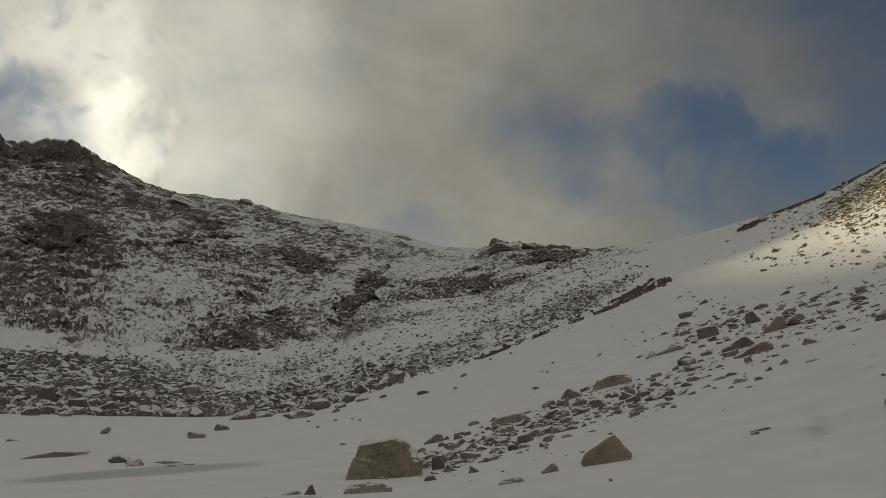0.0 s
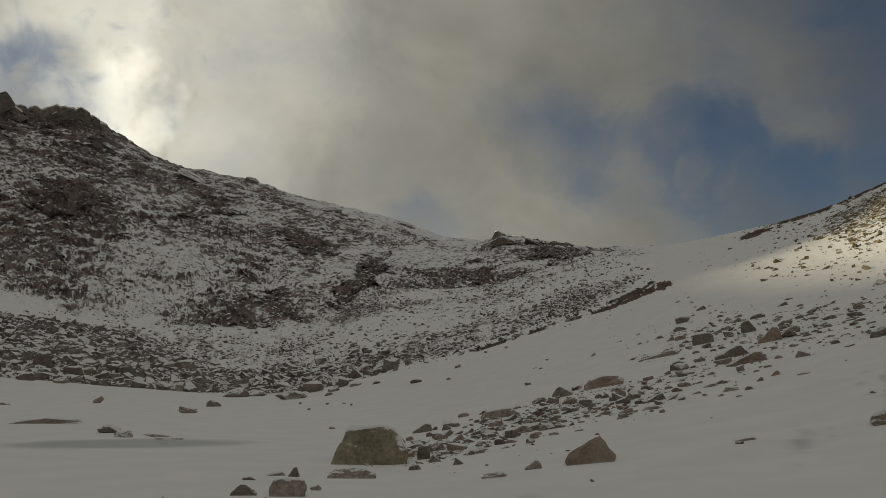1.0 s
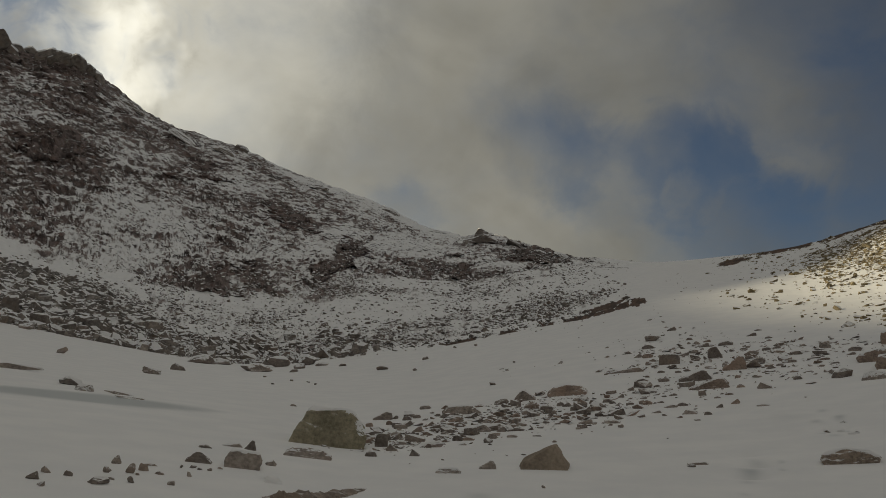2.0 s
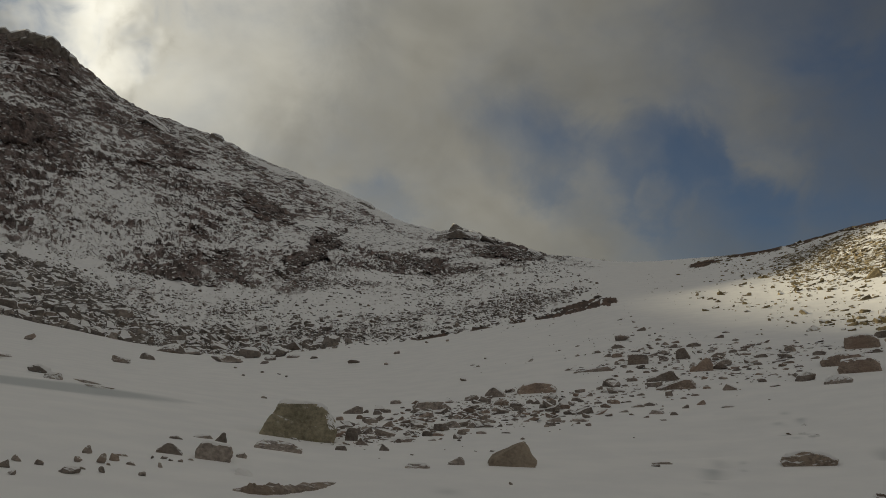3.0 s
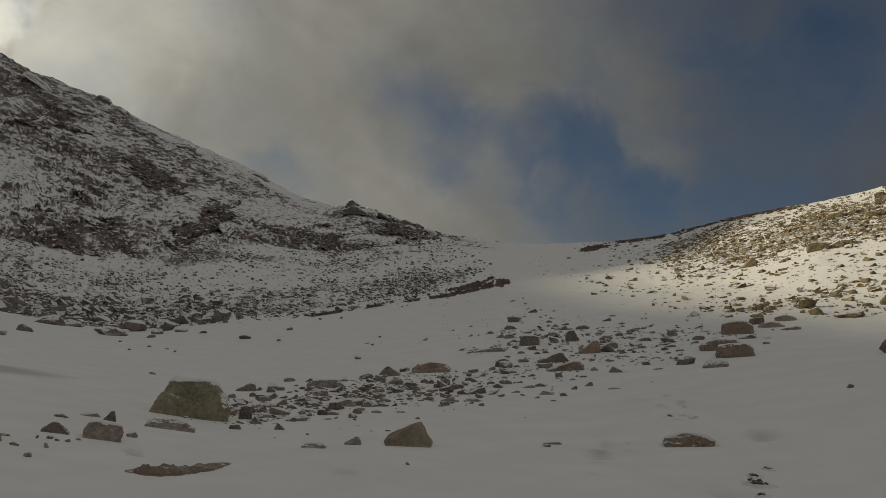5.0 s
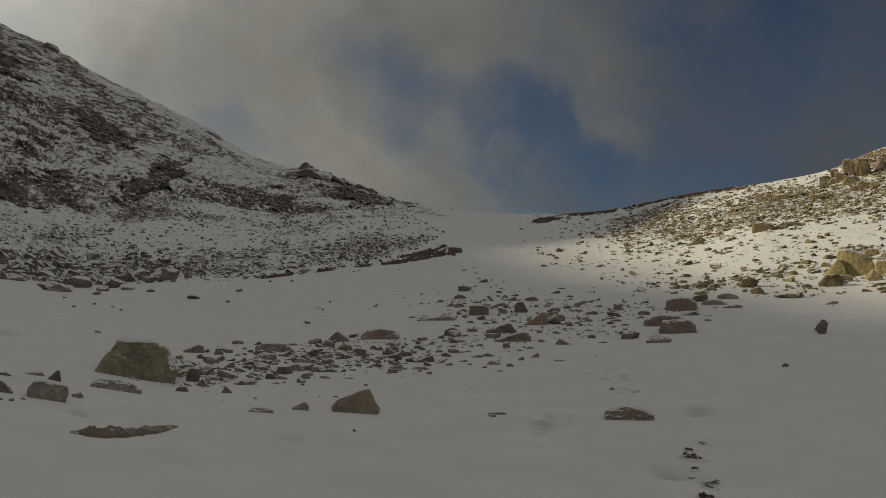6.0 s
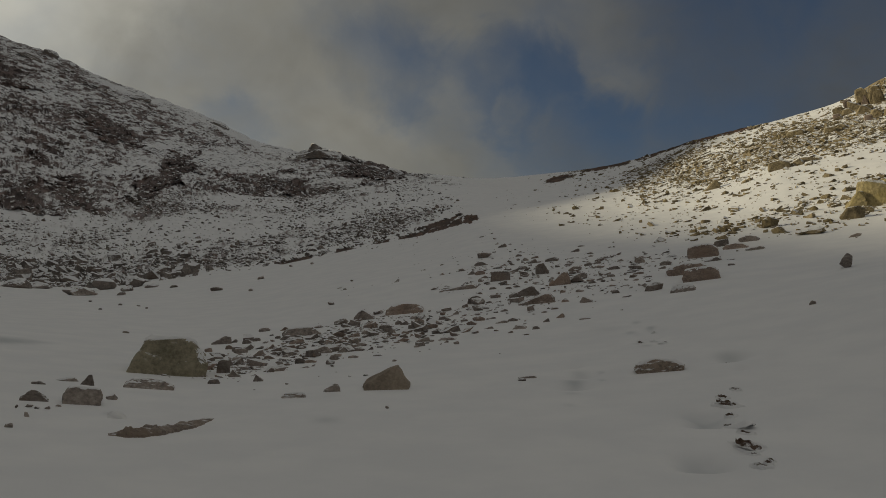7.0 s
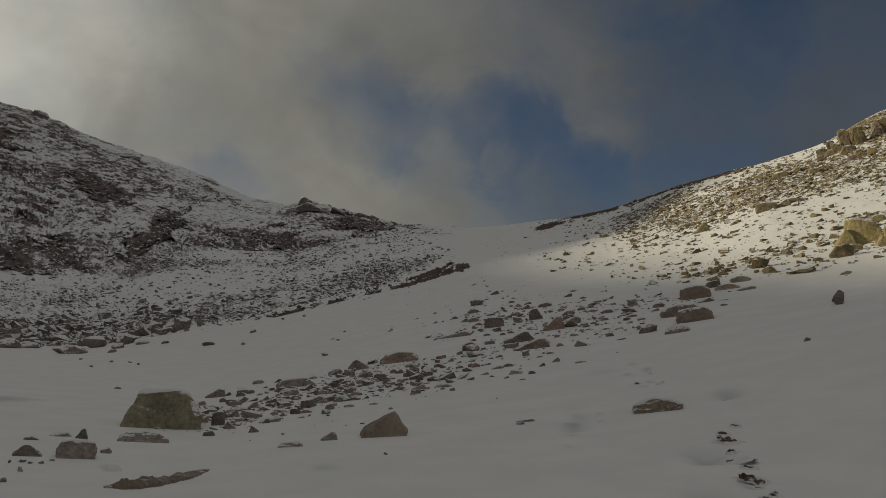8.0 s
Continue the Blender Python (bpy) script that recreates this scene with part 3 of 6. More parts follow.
# ---- rocks ----
def rock_bmesh(seed, w, d, h, points=15, detail=2, peak=0.0, form=None):
    """A broken rock: the hull of a few corners, its edges worn and its faces roughened; the foot at z = 0, a little below it in the ground."""
    rng = random.Random(seed)
    bm = bmesh.new()
    skew = Vector((rng.uniform(-0.35, 0.35), rng.uniform(-0.2, 0.35)))
    loose = 0.35 if detail > 3 else 1.0
    if form:
        for x, z in form:
            for y in (-0.46, 0.46):
                lean = 0.3 * z * (1 if y < 0 else -1)
                bm.verts.new((x + loose * rng.uniform(-0.08, 0.08), y + lean + loose * rng.uniform(-0.12, 0.12), z + loose * rng.uniform(-0.12, 0.08)))
    else:
        for _ in range(points):
            v = Vector((rng.uniform(-1, 1), rng.uniform(-1, 1), rng.uniform(-0.6, 1)))
            v = v / (abs(v.x) ** 2.6 + abs(v.y) ** 2.6 + abs(v.z) ** 2.6) ** (1 / 2.6) * rng.uniform(0.8, 1.0)
            squeeze = max(0.1, 1 - (peak + 0.22) * (v.z + 0.2)) if v.z > -0.2 else 1.0
            bm.verts.new((v.x * squeeze + skew.x * v.z, v.y * squeeze + skew.y * v.z, v.z))
    hull = bmesh.ops.convex_hull(bm, input=bm.verts)
    bmesh.ops.delete(bm, geom=list({g for g in hull["geom_interior"] + hull["geom_unused"] if isinstance(g, bmesh.types.BMVert)}), context="VERTS")
    bmesh.ops.dissolve_limit(bm, angle_limit=radians(9), verts=bm.verts, edges=bm.edges)
    bmesh.ops.bevel(bm, geom=list(bm.edges), offset=0.055, segments=2 if detail > 1 else 1, profile=0.6, affect="EDGES", clamp_overlap=True)
    bmesh.ops.triangulate(bm, faces=bm.faces)
    for _ in range((0, 0, 2, 3, 5)[detail]):
        long_ones = [e for e in bm.edges if e.calc_length() > (0.3, 0.3, 0.2, 0.1, 0.1)[detail]]
        bmesh.ops.subdivide_edges(bm, edges=long_ones, cuts=1)
        bmesh.ops.triangulate(bm, faces=bm.faces)
    bm.normal_update()
    off = Vector((rng.uniform(0, 50), rng.uniform(0, 50), rng.uniform(0, 50)))
    push = [(v, v.normal.copy() * ((0.034 if form else 0.07) * noise.fractal(v.co * (2.4 if form else 1.5) + off, 0.9, 2.1, 5))) for v in bm.verts]
    for v, p in push:
        v.co += p
    lo, hi = [Vector([f(v.co[i] for v in bm.verts) for i in range(3)]) for f in (min, max)]
    for v in bm.verts:
        v.co = Vector(((v.co.x - (lo.x + hi.x) / 2) / (hi.x - lo.x) * w, (v.co.y - (lo.y + hi.y) / 2) / (hi.y - lo.y) * d, (v.co.z - lo.z) / (hi.z - lo.z) * h * 1.25 - 0.25 * h))
    return bm


def mesh_of(name, bm, mat, soft=False):
    mesh = bpy.data.meshes.new(name)
    bm.to_mesh(mesh)
    bm.free()
    mesh.materials.append(mat)
    if soft:
        mesh.polygons.foreach_set("use_smooth", [True] * len(mesh.polygons))
    return mesh


def snow_cap(rock_mesh, seed, depth, part_of, from_up=0.78):
    """Snow lying on the flat top of a rock, as a part of it."""
    bm = bmesh.new()
    bm.from_mesh(rock_mesh)
    bmesh.ops.remove_doubles(bm, verts=bm.verts, dist=0.0005)
    bm.normal_update()
    off = Vector((seed * 3.1, seed * 1.7, 0))
    top = max(v.co.z for v in bm.verts)
    gone = [f for f in bm.faces if f.normal.z + 0.35 * noise.noise(f.calc_center_median() * 5 / max(0.3, top) + off) < from_up or f.calc_center_median().z < 0.35 * top]
    bmesh.ops.delete(bm, geom=gone, context="FACES")
    if not bm.faces:
        bm.free()
        return None
    # only the largest drift stays
    left, drifts = set(bm.faces), []
    while left:
        todo, drift = [left.pop()], []
        while todo:
            f = todo.pop()
            drift.append(f)
            near = {g for v in f.verts for g in v.link_faces if g in left}
            left -= near
            todo += near
        drifts.append(drift)
    drifts.sort(key=lambda d: (-sum(f.calc_area() for f in d), d[0].index))
    bmesh.ops.delete(bm, geom=[f for d in drifts[1:] for f in d], context="FACES")
    rim = {v for e in bm.edges if e.is_boundary for v in e.verts}
    for v in bm.verts:
        v.co.z += 0.004 if v in rim else depth * (0.7 + 0.4 * noise.noise(v.co * 6 + off))
    cap = new("snow_cap", mesh_of("snow_cap", bm, SNOW, True))
    cap.parent = part_of
    return tagged(cap, "thin cap of wind-packed white snow")


def boulder(x, y, w, h, mat=None, label="", d=None, turn=0.0, seed=1, points=15, detail=2, peak=0.0, cap=0.0, name="rock", tip=0.0, group="", form=None):
    mat = mat or GREY
    mesh = mesh_of(name, rock_bmesh(seed, w, d or w * 0.75, h, points, detail, peak, form), mat)
    ob = new(name, mesh)
    ob.matrix_basis = settled(x, y) @ pose(0, 0, 0, tip, random.Random(seed).uniform(-8, 8) * (0.3 if detail > 3 else 1.0), turn - math.degrees(math.atan2(x, y)))
    if cap:
        snow_cap(mesh, seed, cap, ob, 0.78 if cap < 0.04 else 0.55)
    return tagged(ob, label, "rock", group=group)


def rib(way_points, wide, tall, seed, label):
    """A long low rib of rock that follows a line on the ground, uneven in height and breadth."""
    rng = random.Random(seed)
    ends = [Vector(p) for p in way_points]
    line = [a.lerp(b, k / 14) for a, b in zip(ends, ends[1:]) for k in range(14)] + [ends[-1]]
    bm, rows = bmesh.new(), []
    for i, p in enumerate(line):
        t = i / (len(line) - 1)
        side = (line[min(i + 1, len(line) - 1)] - line[max(i - 1, 0)]).normalized().orthogonal()
        swell = min(1.0, 6 * t, 3 * (1 - t) + 0.15) * (1 - 0.45 * t) * (0.75 + 0.75 * noise.noise(Vector((t * 9, seed, 0))))
        swell = max(0.05, swell)
        row = []
        for across, up in ((-1.0, -0.4), (-0.8, 0.5), (-0.25, 1.0), (0.4, 0.85), (0.9, 0.3), (1.0, -0.4)):
            q = p + side * (across * wide * (0.35 + 0.65 * swell) + rng.uniform(-0.015, 0.015))
            row.append(bm.verts.new((q.x, q.y, on_ground(q.x, q.y) + tall * swell * up * rng.uniform(0.7, 1.15))))
        rows.append(row)
    for a, b in zip(rows, rows[1:]):
        for i in range(len(a) - 1):
            bm.faces.new((a[i], b[i], b[i + 1], a[i + 1]))
    bm.faces.new(rows[0])
    bm.faces.new(rows[-1][::-1])
    bmesh.ops.triangulate(bm, faces=bm.faces)
    bmesh.ops.recalc_face_normals(bm, faces=bm.faces)
    return tagged(new("rock_outcrop", mesh_of("rock_outcrop", bm, BARE)), label, "rock")


# rocks that stand out, as outlines of width and height
SLAB = [(-0.5, -0.25), (-0.5, 0.35), (-0.42, 0.85), (-0.1, 1.0), (0.34, 0.9), (0.5, 0.45), (0.5, -0.25)]
FLAT = [(-0.5, -0.25), (-0.5, 0.2), (-0.34, 0.8), (0.0, 1.0), (0.3, 0.85), (0.5, 0.25), (0.5, -0.25)]
LENS = [(-0.5, 0.15), (-0.4, 0.65), (-0.08, 1.0), (0.3, 0.8), (0.5, 0.3), (0.4, -0.15), (0.1, -0.25), (-0.38, -0.2)]
MOUND = [(-0.52, -0.25), (-0.5, 0.05), (-0.41, 0.5), (-0.33, 0.86), (-0.26, 0.97), (-0.1, 1.0), (0.24, 0.97), (0.34, 0.86), (0.43, 0.6), (0.5, 0.25), (0.5, 0.0), (0.5, -0.25)]
HOOD = [(-0.5, -0.25), (-0.5, 0.05), (-0.42, 0.3), (-0.34, 0.76), (-0.2, 1.0), (0.2, 0.96), (0.35, 0.78), (0.46, 0.36), (0.5, 0.0), (0.5, -0.25)]
BLOCK = [(-0.5, -0.25), (-0.5, 0.4), (-0.4, 0.92), (-0.2, 1.0), (0.4, 0.9), (0.5, 0.5), (0.46, -0.25)]
PEAK = [(-0.5, -0.25), (-0.46, 0.15), (-0.12, 1.0), (0.02, 0.96), (0.34, 0.4), (0.5, 0.05), (0.5, -0.25)]
LEAN = [(-0.5, -0.25), (-0.5, 0.05), (-0.12, 0.5), (0.24, 1.0), (0.38, 0.92), (0.5, 0.3), (0.5, -0.25)]
WEDGE = [(-0.5, -0.25), (-0.5, 0.1), (-0.42, 0.3), (0.2, 1.0), (0.28, 1.0), (0.5, 0.05), (0.5, -0.25)]

boulder(-1.35, 17.80, 1.58, 0.72, mat=GREEN, d=1.26, seed=3, form=MOUND, detail=4, cap=0.05, name="boulder", label="huge rounded boulder with green lichen and dusted snow top")
boulder(-1.40, 15.06, 0.84, 0.16, d=0.50, seed=1002, form=FLAT, detail=4, cap=0.02, name="rock_slab", label="flat grey slab with patchy snow lying before a boulder")
boulder(-2.05, 12.61, 0.53, 0.23, d=0.42, seed=1003, form=BLOCK, detail=4, cap=0.03, label="blocky dark grey rock with snow on top")
boulder(-2.28, 14.29, 0.24, 0.23, d=0.11, seed=1004, form=LEAN, detail=3, tip=14, name="stone", label="narrow tilted stone sticking up behind a block")
boulder(-2.69, 15.06, 0.36, 0.06, d=0.18, seed=1005, detail=4, label="thin dark flat stone half buried in snow")
boulder(-2.99, 14.36, 0.23, 0.05, d=0.11, seed=1006, name="stone", label="thin dark flat stone half buried in snow")
boulder(-2.65, 12.54, 0.38, 0.14, d=0.26, seed=1007, form=PEAK, detail=4, label="dark wedge-shaped rock sunk in snow")
boulder(-3.41, 11.34, 0.13, 0.10, d=0.10, seed=1008, peak=0.25, name="stone", group="stones in the hollow", label="small dark angular stone poking through thin snow")
boulder(-3.24, 10.53, 0.10, 0.07, d=0.07, seed=1009, peak=0.25, name="stone", group="stones in the hollow", label="small dark angular stone poking through thin snow")
boulder(-3.03, 10.71, 0.11, 0.12, d=0.09, seed=1010, peak=0.25, name="stone", group="stones in the hollow", label="small dark angular stone poking through thin snow")
boulder(-2.97, 11.05, 0.13, 0.09, d=0.10, seed=1011, peak=0.25, name="stone", group="stones in the hollow", label="small dark angular stone poking through thin snow")
boulder(-2.91, 10.62, 0.05, 0.03, d=0.04, seed=1012, detail=1, peak=0.25, name="stone", group="stones in the hollow", label="small dark angular stone poking through thin snow")
boulder(-3.04, 9.68, 0.22, 0.08, d=0.16, seed=1013, detail=3, name="stone", group="stones in the hollow", label="small dark angular stone poking through thin snow")
boulder(-3.04, 10.07, 0.09, 0.03, d=0.07, seed=1014, peak=0.25, name="stone", group="stones in the hollow", label="small dark angular stone poking through thin snow")
boulder(-2.80, 10.03, 0.08, 0.07, d=0.06, seed=1015, peak=0.25, name="stone", group="stones in the hollow", label="small dark angular stone poking through thin snow")
boulder(-2.73, 10.90, 0.12, 0.04, d=0.09, seed=1016, peak=0.25, name="stone", group="stones in the hollow", label="small dark angular stone poking through thin snow")
boulder(-2.41, 10.24, 0.09, 0.05, d=0.07, seed=1017, peak=0.25, name="stone", group="stones in the hollow", label="small dark angular stone poking through thin snow")
boulder(-2.68, 11.71, 0.04, 0.04, d=0.03, seed=1018, detail=1, peak=0.25, name="stone", group="stones in the hollow", label="small dark angular stone poking through thin snow")
boulder(-2.56, 11.86, 0.10, 0.04, d=0.08, seed=1019, peak=0.25, name="stone", group="stones in the hollow", label="small dark angular stone poking through thin snow")
boulder(-2.45, 11.77, 0.07, 0.03, d=0.06, seed=1020, detail=1, peak=0.25, name="stone", group="stones in the hollow", label="small dark angular stone poking through thin snow")
boulder(-2.33, 11.80, 0.07, 0.04, d=0.05, seed=1021, detail=1, peak=0.25, name="stone", group="stones in the hollow", label="small dark angular stone poking through thin snow")
boulder(-2.41, 11.06, 0.06, 0.06, d=0.05, seed=1022, detail=1, peak=0.25, name="stone", group="stones in the hollow", label="small dark angular stone poking through thin snow")
boulder(-2.26, 12.12, 0.08, 0.03, d=0.06, seed=1023, detail=1, peak=0.25, name="stone", group="stones in the hollow", label="small dark angular stone poking through thin snow")
boulder(-1.75, 13.25, 0.17, 0.08, d=0.13, seed=1024, name="stone", group="stones in the hollow", label="small dark angular stone poking through thin snow")
boulder(-3.03, 11.56, 0.16, 0.03, d=0.12, seed=1025, name="stone", group="stones in the hollow", label="small dark angular stone poking through thin snow")
boulder(-3.46, 9.93, 0.10, 0.06, d=0.07, seed=1026, peak=0.25, name="stone", group="stones in the hollow", label="small dark angular stone poking through thin snow")
boulder(-3.71, 9.95, 0.11, 0.07, d=0.08, seed=1027, peak=0.25, name="stone", group="stones in the hollow", label="small dark angular stone poking through thin snow")
boulder(-3.64, 9.45, 0.14, 0.08, d=0.10, seed=1028, name="stone", group="stones in the hollow", label="small dark angular stone poking through thin snow")
boulder(-3.40, 9.08, 0.08, 0.05, d=0.06, seed=1029, peak=0.25, name="stone", group="stones in the hollow", label="small dark angular stone poking through thin snow")
boulder(-1.44, 11.49, 0.25, 0.09, mat=SNOW, d=0.18, seed=1030, form=FLAT, detail=3, name="stone", label="small stone buried under smooth snow")
rib([(-1.36, 10.20), (-1.06, 10.24), (-0.79, 10.67), (-0.53, 11.19), (-0.31, 11.91)], 0.2, 0.13, 77, "low ragged outcrop of dark rock with snow in its hollows")
boulder(-0.25, 18.13, 0.28, 0.27, d=0.21, seed=1035, form=BLOCK, cap=0.02, name="stone", label="squat dark stone beside a boulder")
boulder(-0.03, 17.32, 0.23, 0.14, d=0.18, seed=1036, form=PEAK, name="stone", label="dark stone beside a boulder")
boulder(-0.38, 16.20, 0.23, 0.09, d=0.17, seed=1037, form=FLAT, name="stone", label="low dark stone in the snow")
boulder(0.41, 16.41, 0.21, 0.12, d=0.16, seed=1038, form=PEAK, name="stone", label="dark angular stone in the snow")
boulder(1.60, 14.45, 0.29, 0.13, d=0.22, seed=1039, form=LEAN, detail=3, name="stone", label="small pointed grey rock on bare snow")
boulder(0.93, 13.94, 0.41, 0.07, d=0.31, seed=1040, form=FLAT, detail=4, cap=0.02, label="thin flat stone showing through snow")
boulder(2.54, 14.52, 0.84, 0.39, mat=BROWN, d=0.67, seed=5, form=WEDGE, detail=4, name="boulder", label="brown pyramid-shaped rock standing alone on snow")
boulder(2.16, 12.18, 0.06, 0.04, d=0.05, seed=1042, detail=1, name="stone", label="small dark stone on bare snow")
boulder(1.84, 26.12, 1.19, 0.26, d=0.71, seed=1043, form=FLAT, detail=4, cap=0.02, label="flat-topped grey rock among rubble")
boulder(1.95, 21.50, 0.73, 0.16, d=0.51, seed=1044, form=LEAN, detail=4, cap=0.02, label="grey slab among rubble with a pale snowy top")
boulder(3.99, 28.15, 0.72, 0.31, d=0.54, seed=1045, form=PEAK, detail=4, cap=0.02, label="pointed grey rock above the rubble")
boulder(5.39, 28.49, 1.35, 0.32, mat=RUST, d=0.95, seed=1046, form=FLAT, detail=4, label="reddish-brown flat-topped rock above the rubble")
boulder(7.92, 28.71, 0.60, 0.25, d=0.45, seed=1047, form=HOOD, detail=3, cap=0.02, label="rounded grey rock with a snowy foot")
boulder(7.67, 27.39, 0.77, 0.09, d=0.58, seed=1048, form=FLAT, detail=4, cap=0.02, label="snow-dusted slab under a rounded rock")
boulder(9.73, 28.86, 1.09, 0.33, d=0.65, seed=1049, form=LEAN, detail=4, cap=0.02, label="tilted dark slab with a sharp edge")
boulder(9.54, 26.97, 1.31, 0.27, mat=RUST, d=0.78, seed=1050, form=LEAN, detail=4, label="long brown slab lying on snow")
boulder(10.69, 25.47, 0.43, 0.19, d=0.33, seed=1051, form=PEAK, label="dark pointed stone on the slope")
boulder(10.21, 33.50, 0.86, 0.40, d=0.64, seed=1052, form=BLOCK, detail=4, cap=0.02, label="blocky grey rock on the slope")
boulder(11.55, 30.18, 0.84, 0.45, mat=RUST, d=0.63, seed=1053, form=LEAN, detail=4, cap=0.02, label="blocky brown-grey rock on the slope")
boulder(12.04, 33.62, 0.59, 0.43, d=0.45, seed=1054, form=HOOD, detail=3, cap=0.02, label="rough grey rock with snow in its cracks")
boulder(13.75, 37.21, 0.66, 0.17, d=0.50, seed=1055, form=FLAT, detail=3, cap=0.02, label="rough grey rock with snow in its cracks")
boulder(12.08, 42.73, 0.75, 0.31, d=0.56, seed=1056, detail=3, label="rough grey rock with snow in its cracks")
boulder(8.32, 32.53, 1.35, 0.16, d=0.47, seed=1057, form=LEAN, detail=4, label="thin curved slab half sunk in the snow")
boulder(15.88, 32.54, 0.49, 0.23, d=0.37, seed=1058, form=HOOD, label="dark rounded stone on the slope")
boulder(18.15, 31.42, 1.30, 0.52, mat=RUST, d=1.17, seed=1059, form=SLAB, detail=4, cap=0.03, label="flat slab with a snow-dusted top in a stack")
boulder(20.17, 33.42, 0.66, 0.27, d=0.49, seed=1060, form=BLOCK, detail=3, cap=0.02, label="small squared block beside a stack of slabs")
boulder(15.50, 27.70, 1.62, 0.38, mat=RUST, d=0.98, seed=1061, form=LENS, detail=4, cap=0.02, label="long brown slab in a stack")
boulder(17.61, 29.71, 0.66, 0.14, d=0.50, seed=1062, form=FLAT, detail=3, cap=0.02, label="thin grey slab wedged in a stack")
boulder(14.89, 25.76, 1.26, 0.42, mat=RUST, d=1.08, seed=1063, form=SLAB, detail=4, cap=0.02, label="thick rust-brown slab in a stack")
boulder(13.31, 24.09, 0.83, 0.21, d=0.66, seed=1064, form=HOOD, detail=4, cap=0.04, label="snow-dusted rounded slab before a stack")
boulder(7.18, 13.61, 0.89, 0.23, mat=MOTTLED, d=0.45, seed=1065, form=LENS, detail=4, name="rock_slab", label="flat brown rock with snow in its cracks")
boulder(5.14, 14.68, 0.35, 0.05, d=0.14, seed=1066, form=LEAN, detail=3, label="thin curved flat stone in the snow")
boulder(4.95, 14.41, 0.15, 0.04, d=0.12, seed=1067, name="stone", label="small flat stone in the snow")
boulder(5.36, 21.91, 0.49, 0.09, d=0.37, seed=1068, form=FLAT, detail=3, label="thin flat stone showing through snow")
boulder(4.73, 21.97, 0.38, 0.13, d=0.15, seed=1069, form=LEAN, detail=3, label="thin flat stone showing through snow")
boulder(0.60, 19.19, 0.13, 0.07, d=0.08, seed=1070, form=LENS, detail=1, name="stone", group="stones in the band of rubble", label="dark broken stone in the band of rubble on snow")
boulder(0.69, 17.89, 0.17, 0.08, d=0.10, seed=1071, form=LEAN, name="stone", group="stones in the band of rubble", label="dark broken stone in the band of rubble on snow")
boulder(1.38, 19.39, 0.24, 0.12, d=0.15, seed=1072, form=SLAB, name="stone", group="stones in the band of rubble", label="dark broken stone in the band of rubble on snow")
boulder(1.60, 19.49, 0.33, 0.07, mat=RUST, d=0.21, seed=1073, form=FLAT, name="stone", group="stones in the band of rubble", label="dark broken stone in the band of rubble on snow")
boulder(2.17, 19.72, 0.22, 0.11, d=0.15, seed=1074, form=BLOCK, name="stone", group="stones in the band of rubble", label="dark broken stone in the band of rubble on snow")
boulder(2.52, 21.21, 0.26, 0.13, d=0.17, seed=1075, form=LEAN, name="stone", group="stones in the band of rubble", label="dark broken stone in the band of rubble on snow")
boulder(1.61, 22.71, 0.32, 0.10, d=0.20, seed=1076, form=LENS, name="stone", group="stones in the band of rubble", label="dark broken stone in the band of rubble on snow")
boulder(-0.46, 25.42, 0.58, 0.23, d=0.37, seed=1077, form=LEAN, detail=3, group="stones in the band of rubble", label="dark broken stone in the band of rubble on snow")
boulder(-0.74, 23.21, 0.21, 0.11, mat=RUST, d=0.14, seed=1078, form=SLAB, name="stone", group="stones in the band of rubble", label="dark broken stone in the band of rubble on snow")
boulder(0.24, 24.95, 0.27, 0.12, d=0.17, seed=1079, form=FLAT, name="stone", group="stones in the band of rubble", label="dark broken stone in the band of rubble on snow")
boulder(0.09, 22.57, 0.37, 0.11, d=0.23, seed=1080, form=BLOCK, group="stones in the band of rubble", label="dark broken stone in the band of rubble on snow")
boulder(0.51, 21.54, 0.28, 0.14, d=0.18, seed=1081, form=LEAN, name="stone", group="stones in the band of rubble", label="dark broken stone in the band of rubble on snow")
boulder(0.80, 28.19, 0.39, 0.12, d=0.25, seed=1082, form=LENS, group="stones in the band of rubble", label="dark broken stone in the band of rubble on snow")
boulder(0.87, 23.12, 0.21, 0.11, mat=RUST, d=0.14, seed=1083, form=LEAN, name="stone", group="stones in the band of rubble", label="dark broken stone in the band of rubble on snow")
boulder(0.96, 22.71, 0.18, 0.07, d=0.11, seed=1084, form=SLAB, detail=1, name="stone", group="stones in the band of rubble", label="dark broken stone in the band of rubble on snow")
boulder(0.48, 19.60, 0.15, 0.05, d=0.10, seed=1085, form=FLAT, detail=1, name="stone", group="stones in the band of rubble", label="dark broken stone in the band of rubble on snow")
boulder(0.30, 19.31, 0.18, 0.05, d=0.11, seed=1086, form=BLOCK, name="stone", group="stones in the band of rubble", label="dark broken stone in the band of rubble on snow")
boulder(0.94, 19.28, 0.15, 0.06, d=0.09, seed=1087, form=LEAN, detail=1, name="stone", group="stones in the band of rubble", label="dark broken stone in the band of rubble on snow")
boulder(1.08, 19.08, 0.14, 0.05, mat=RUST, d=0.09, seed=1088, form=LENS, detail=1, name="stone", group="stones in the band of rubble", label="dark broken stone in the band of rubble on snow")
boulder(1.42, 18.47, 0.22, 0.04, d=0.14, seed=1089, form=LEAN, name="stone", group="stones in the band of rubble", label="dark broken stone in the band of rubble on snow")
boulder(2.64, 19.88, 0.25, 0.06, d=0.16, seed=1090, form=SLAB, name="stone", group="stones in the band of rubble", label="dark broken stone in the band of rubble on snow")
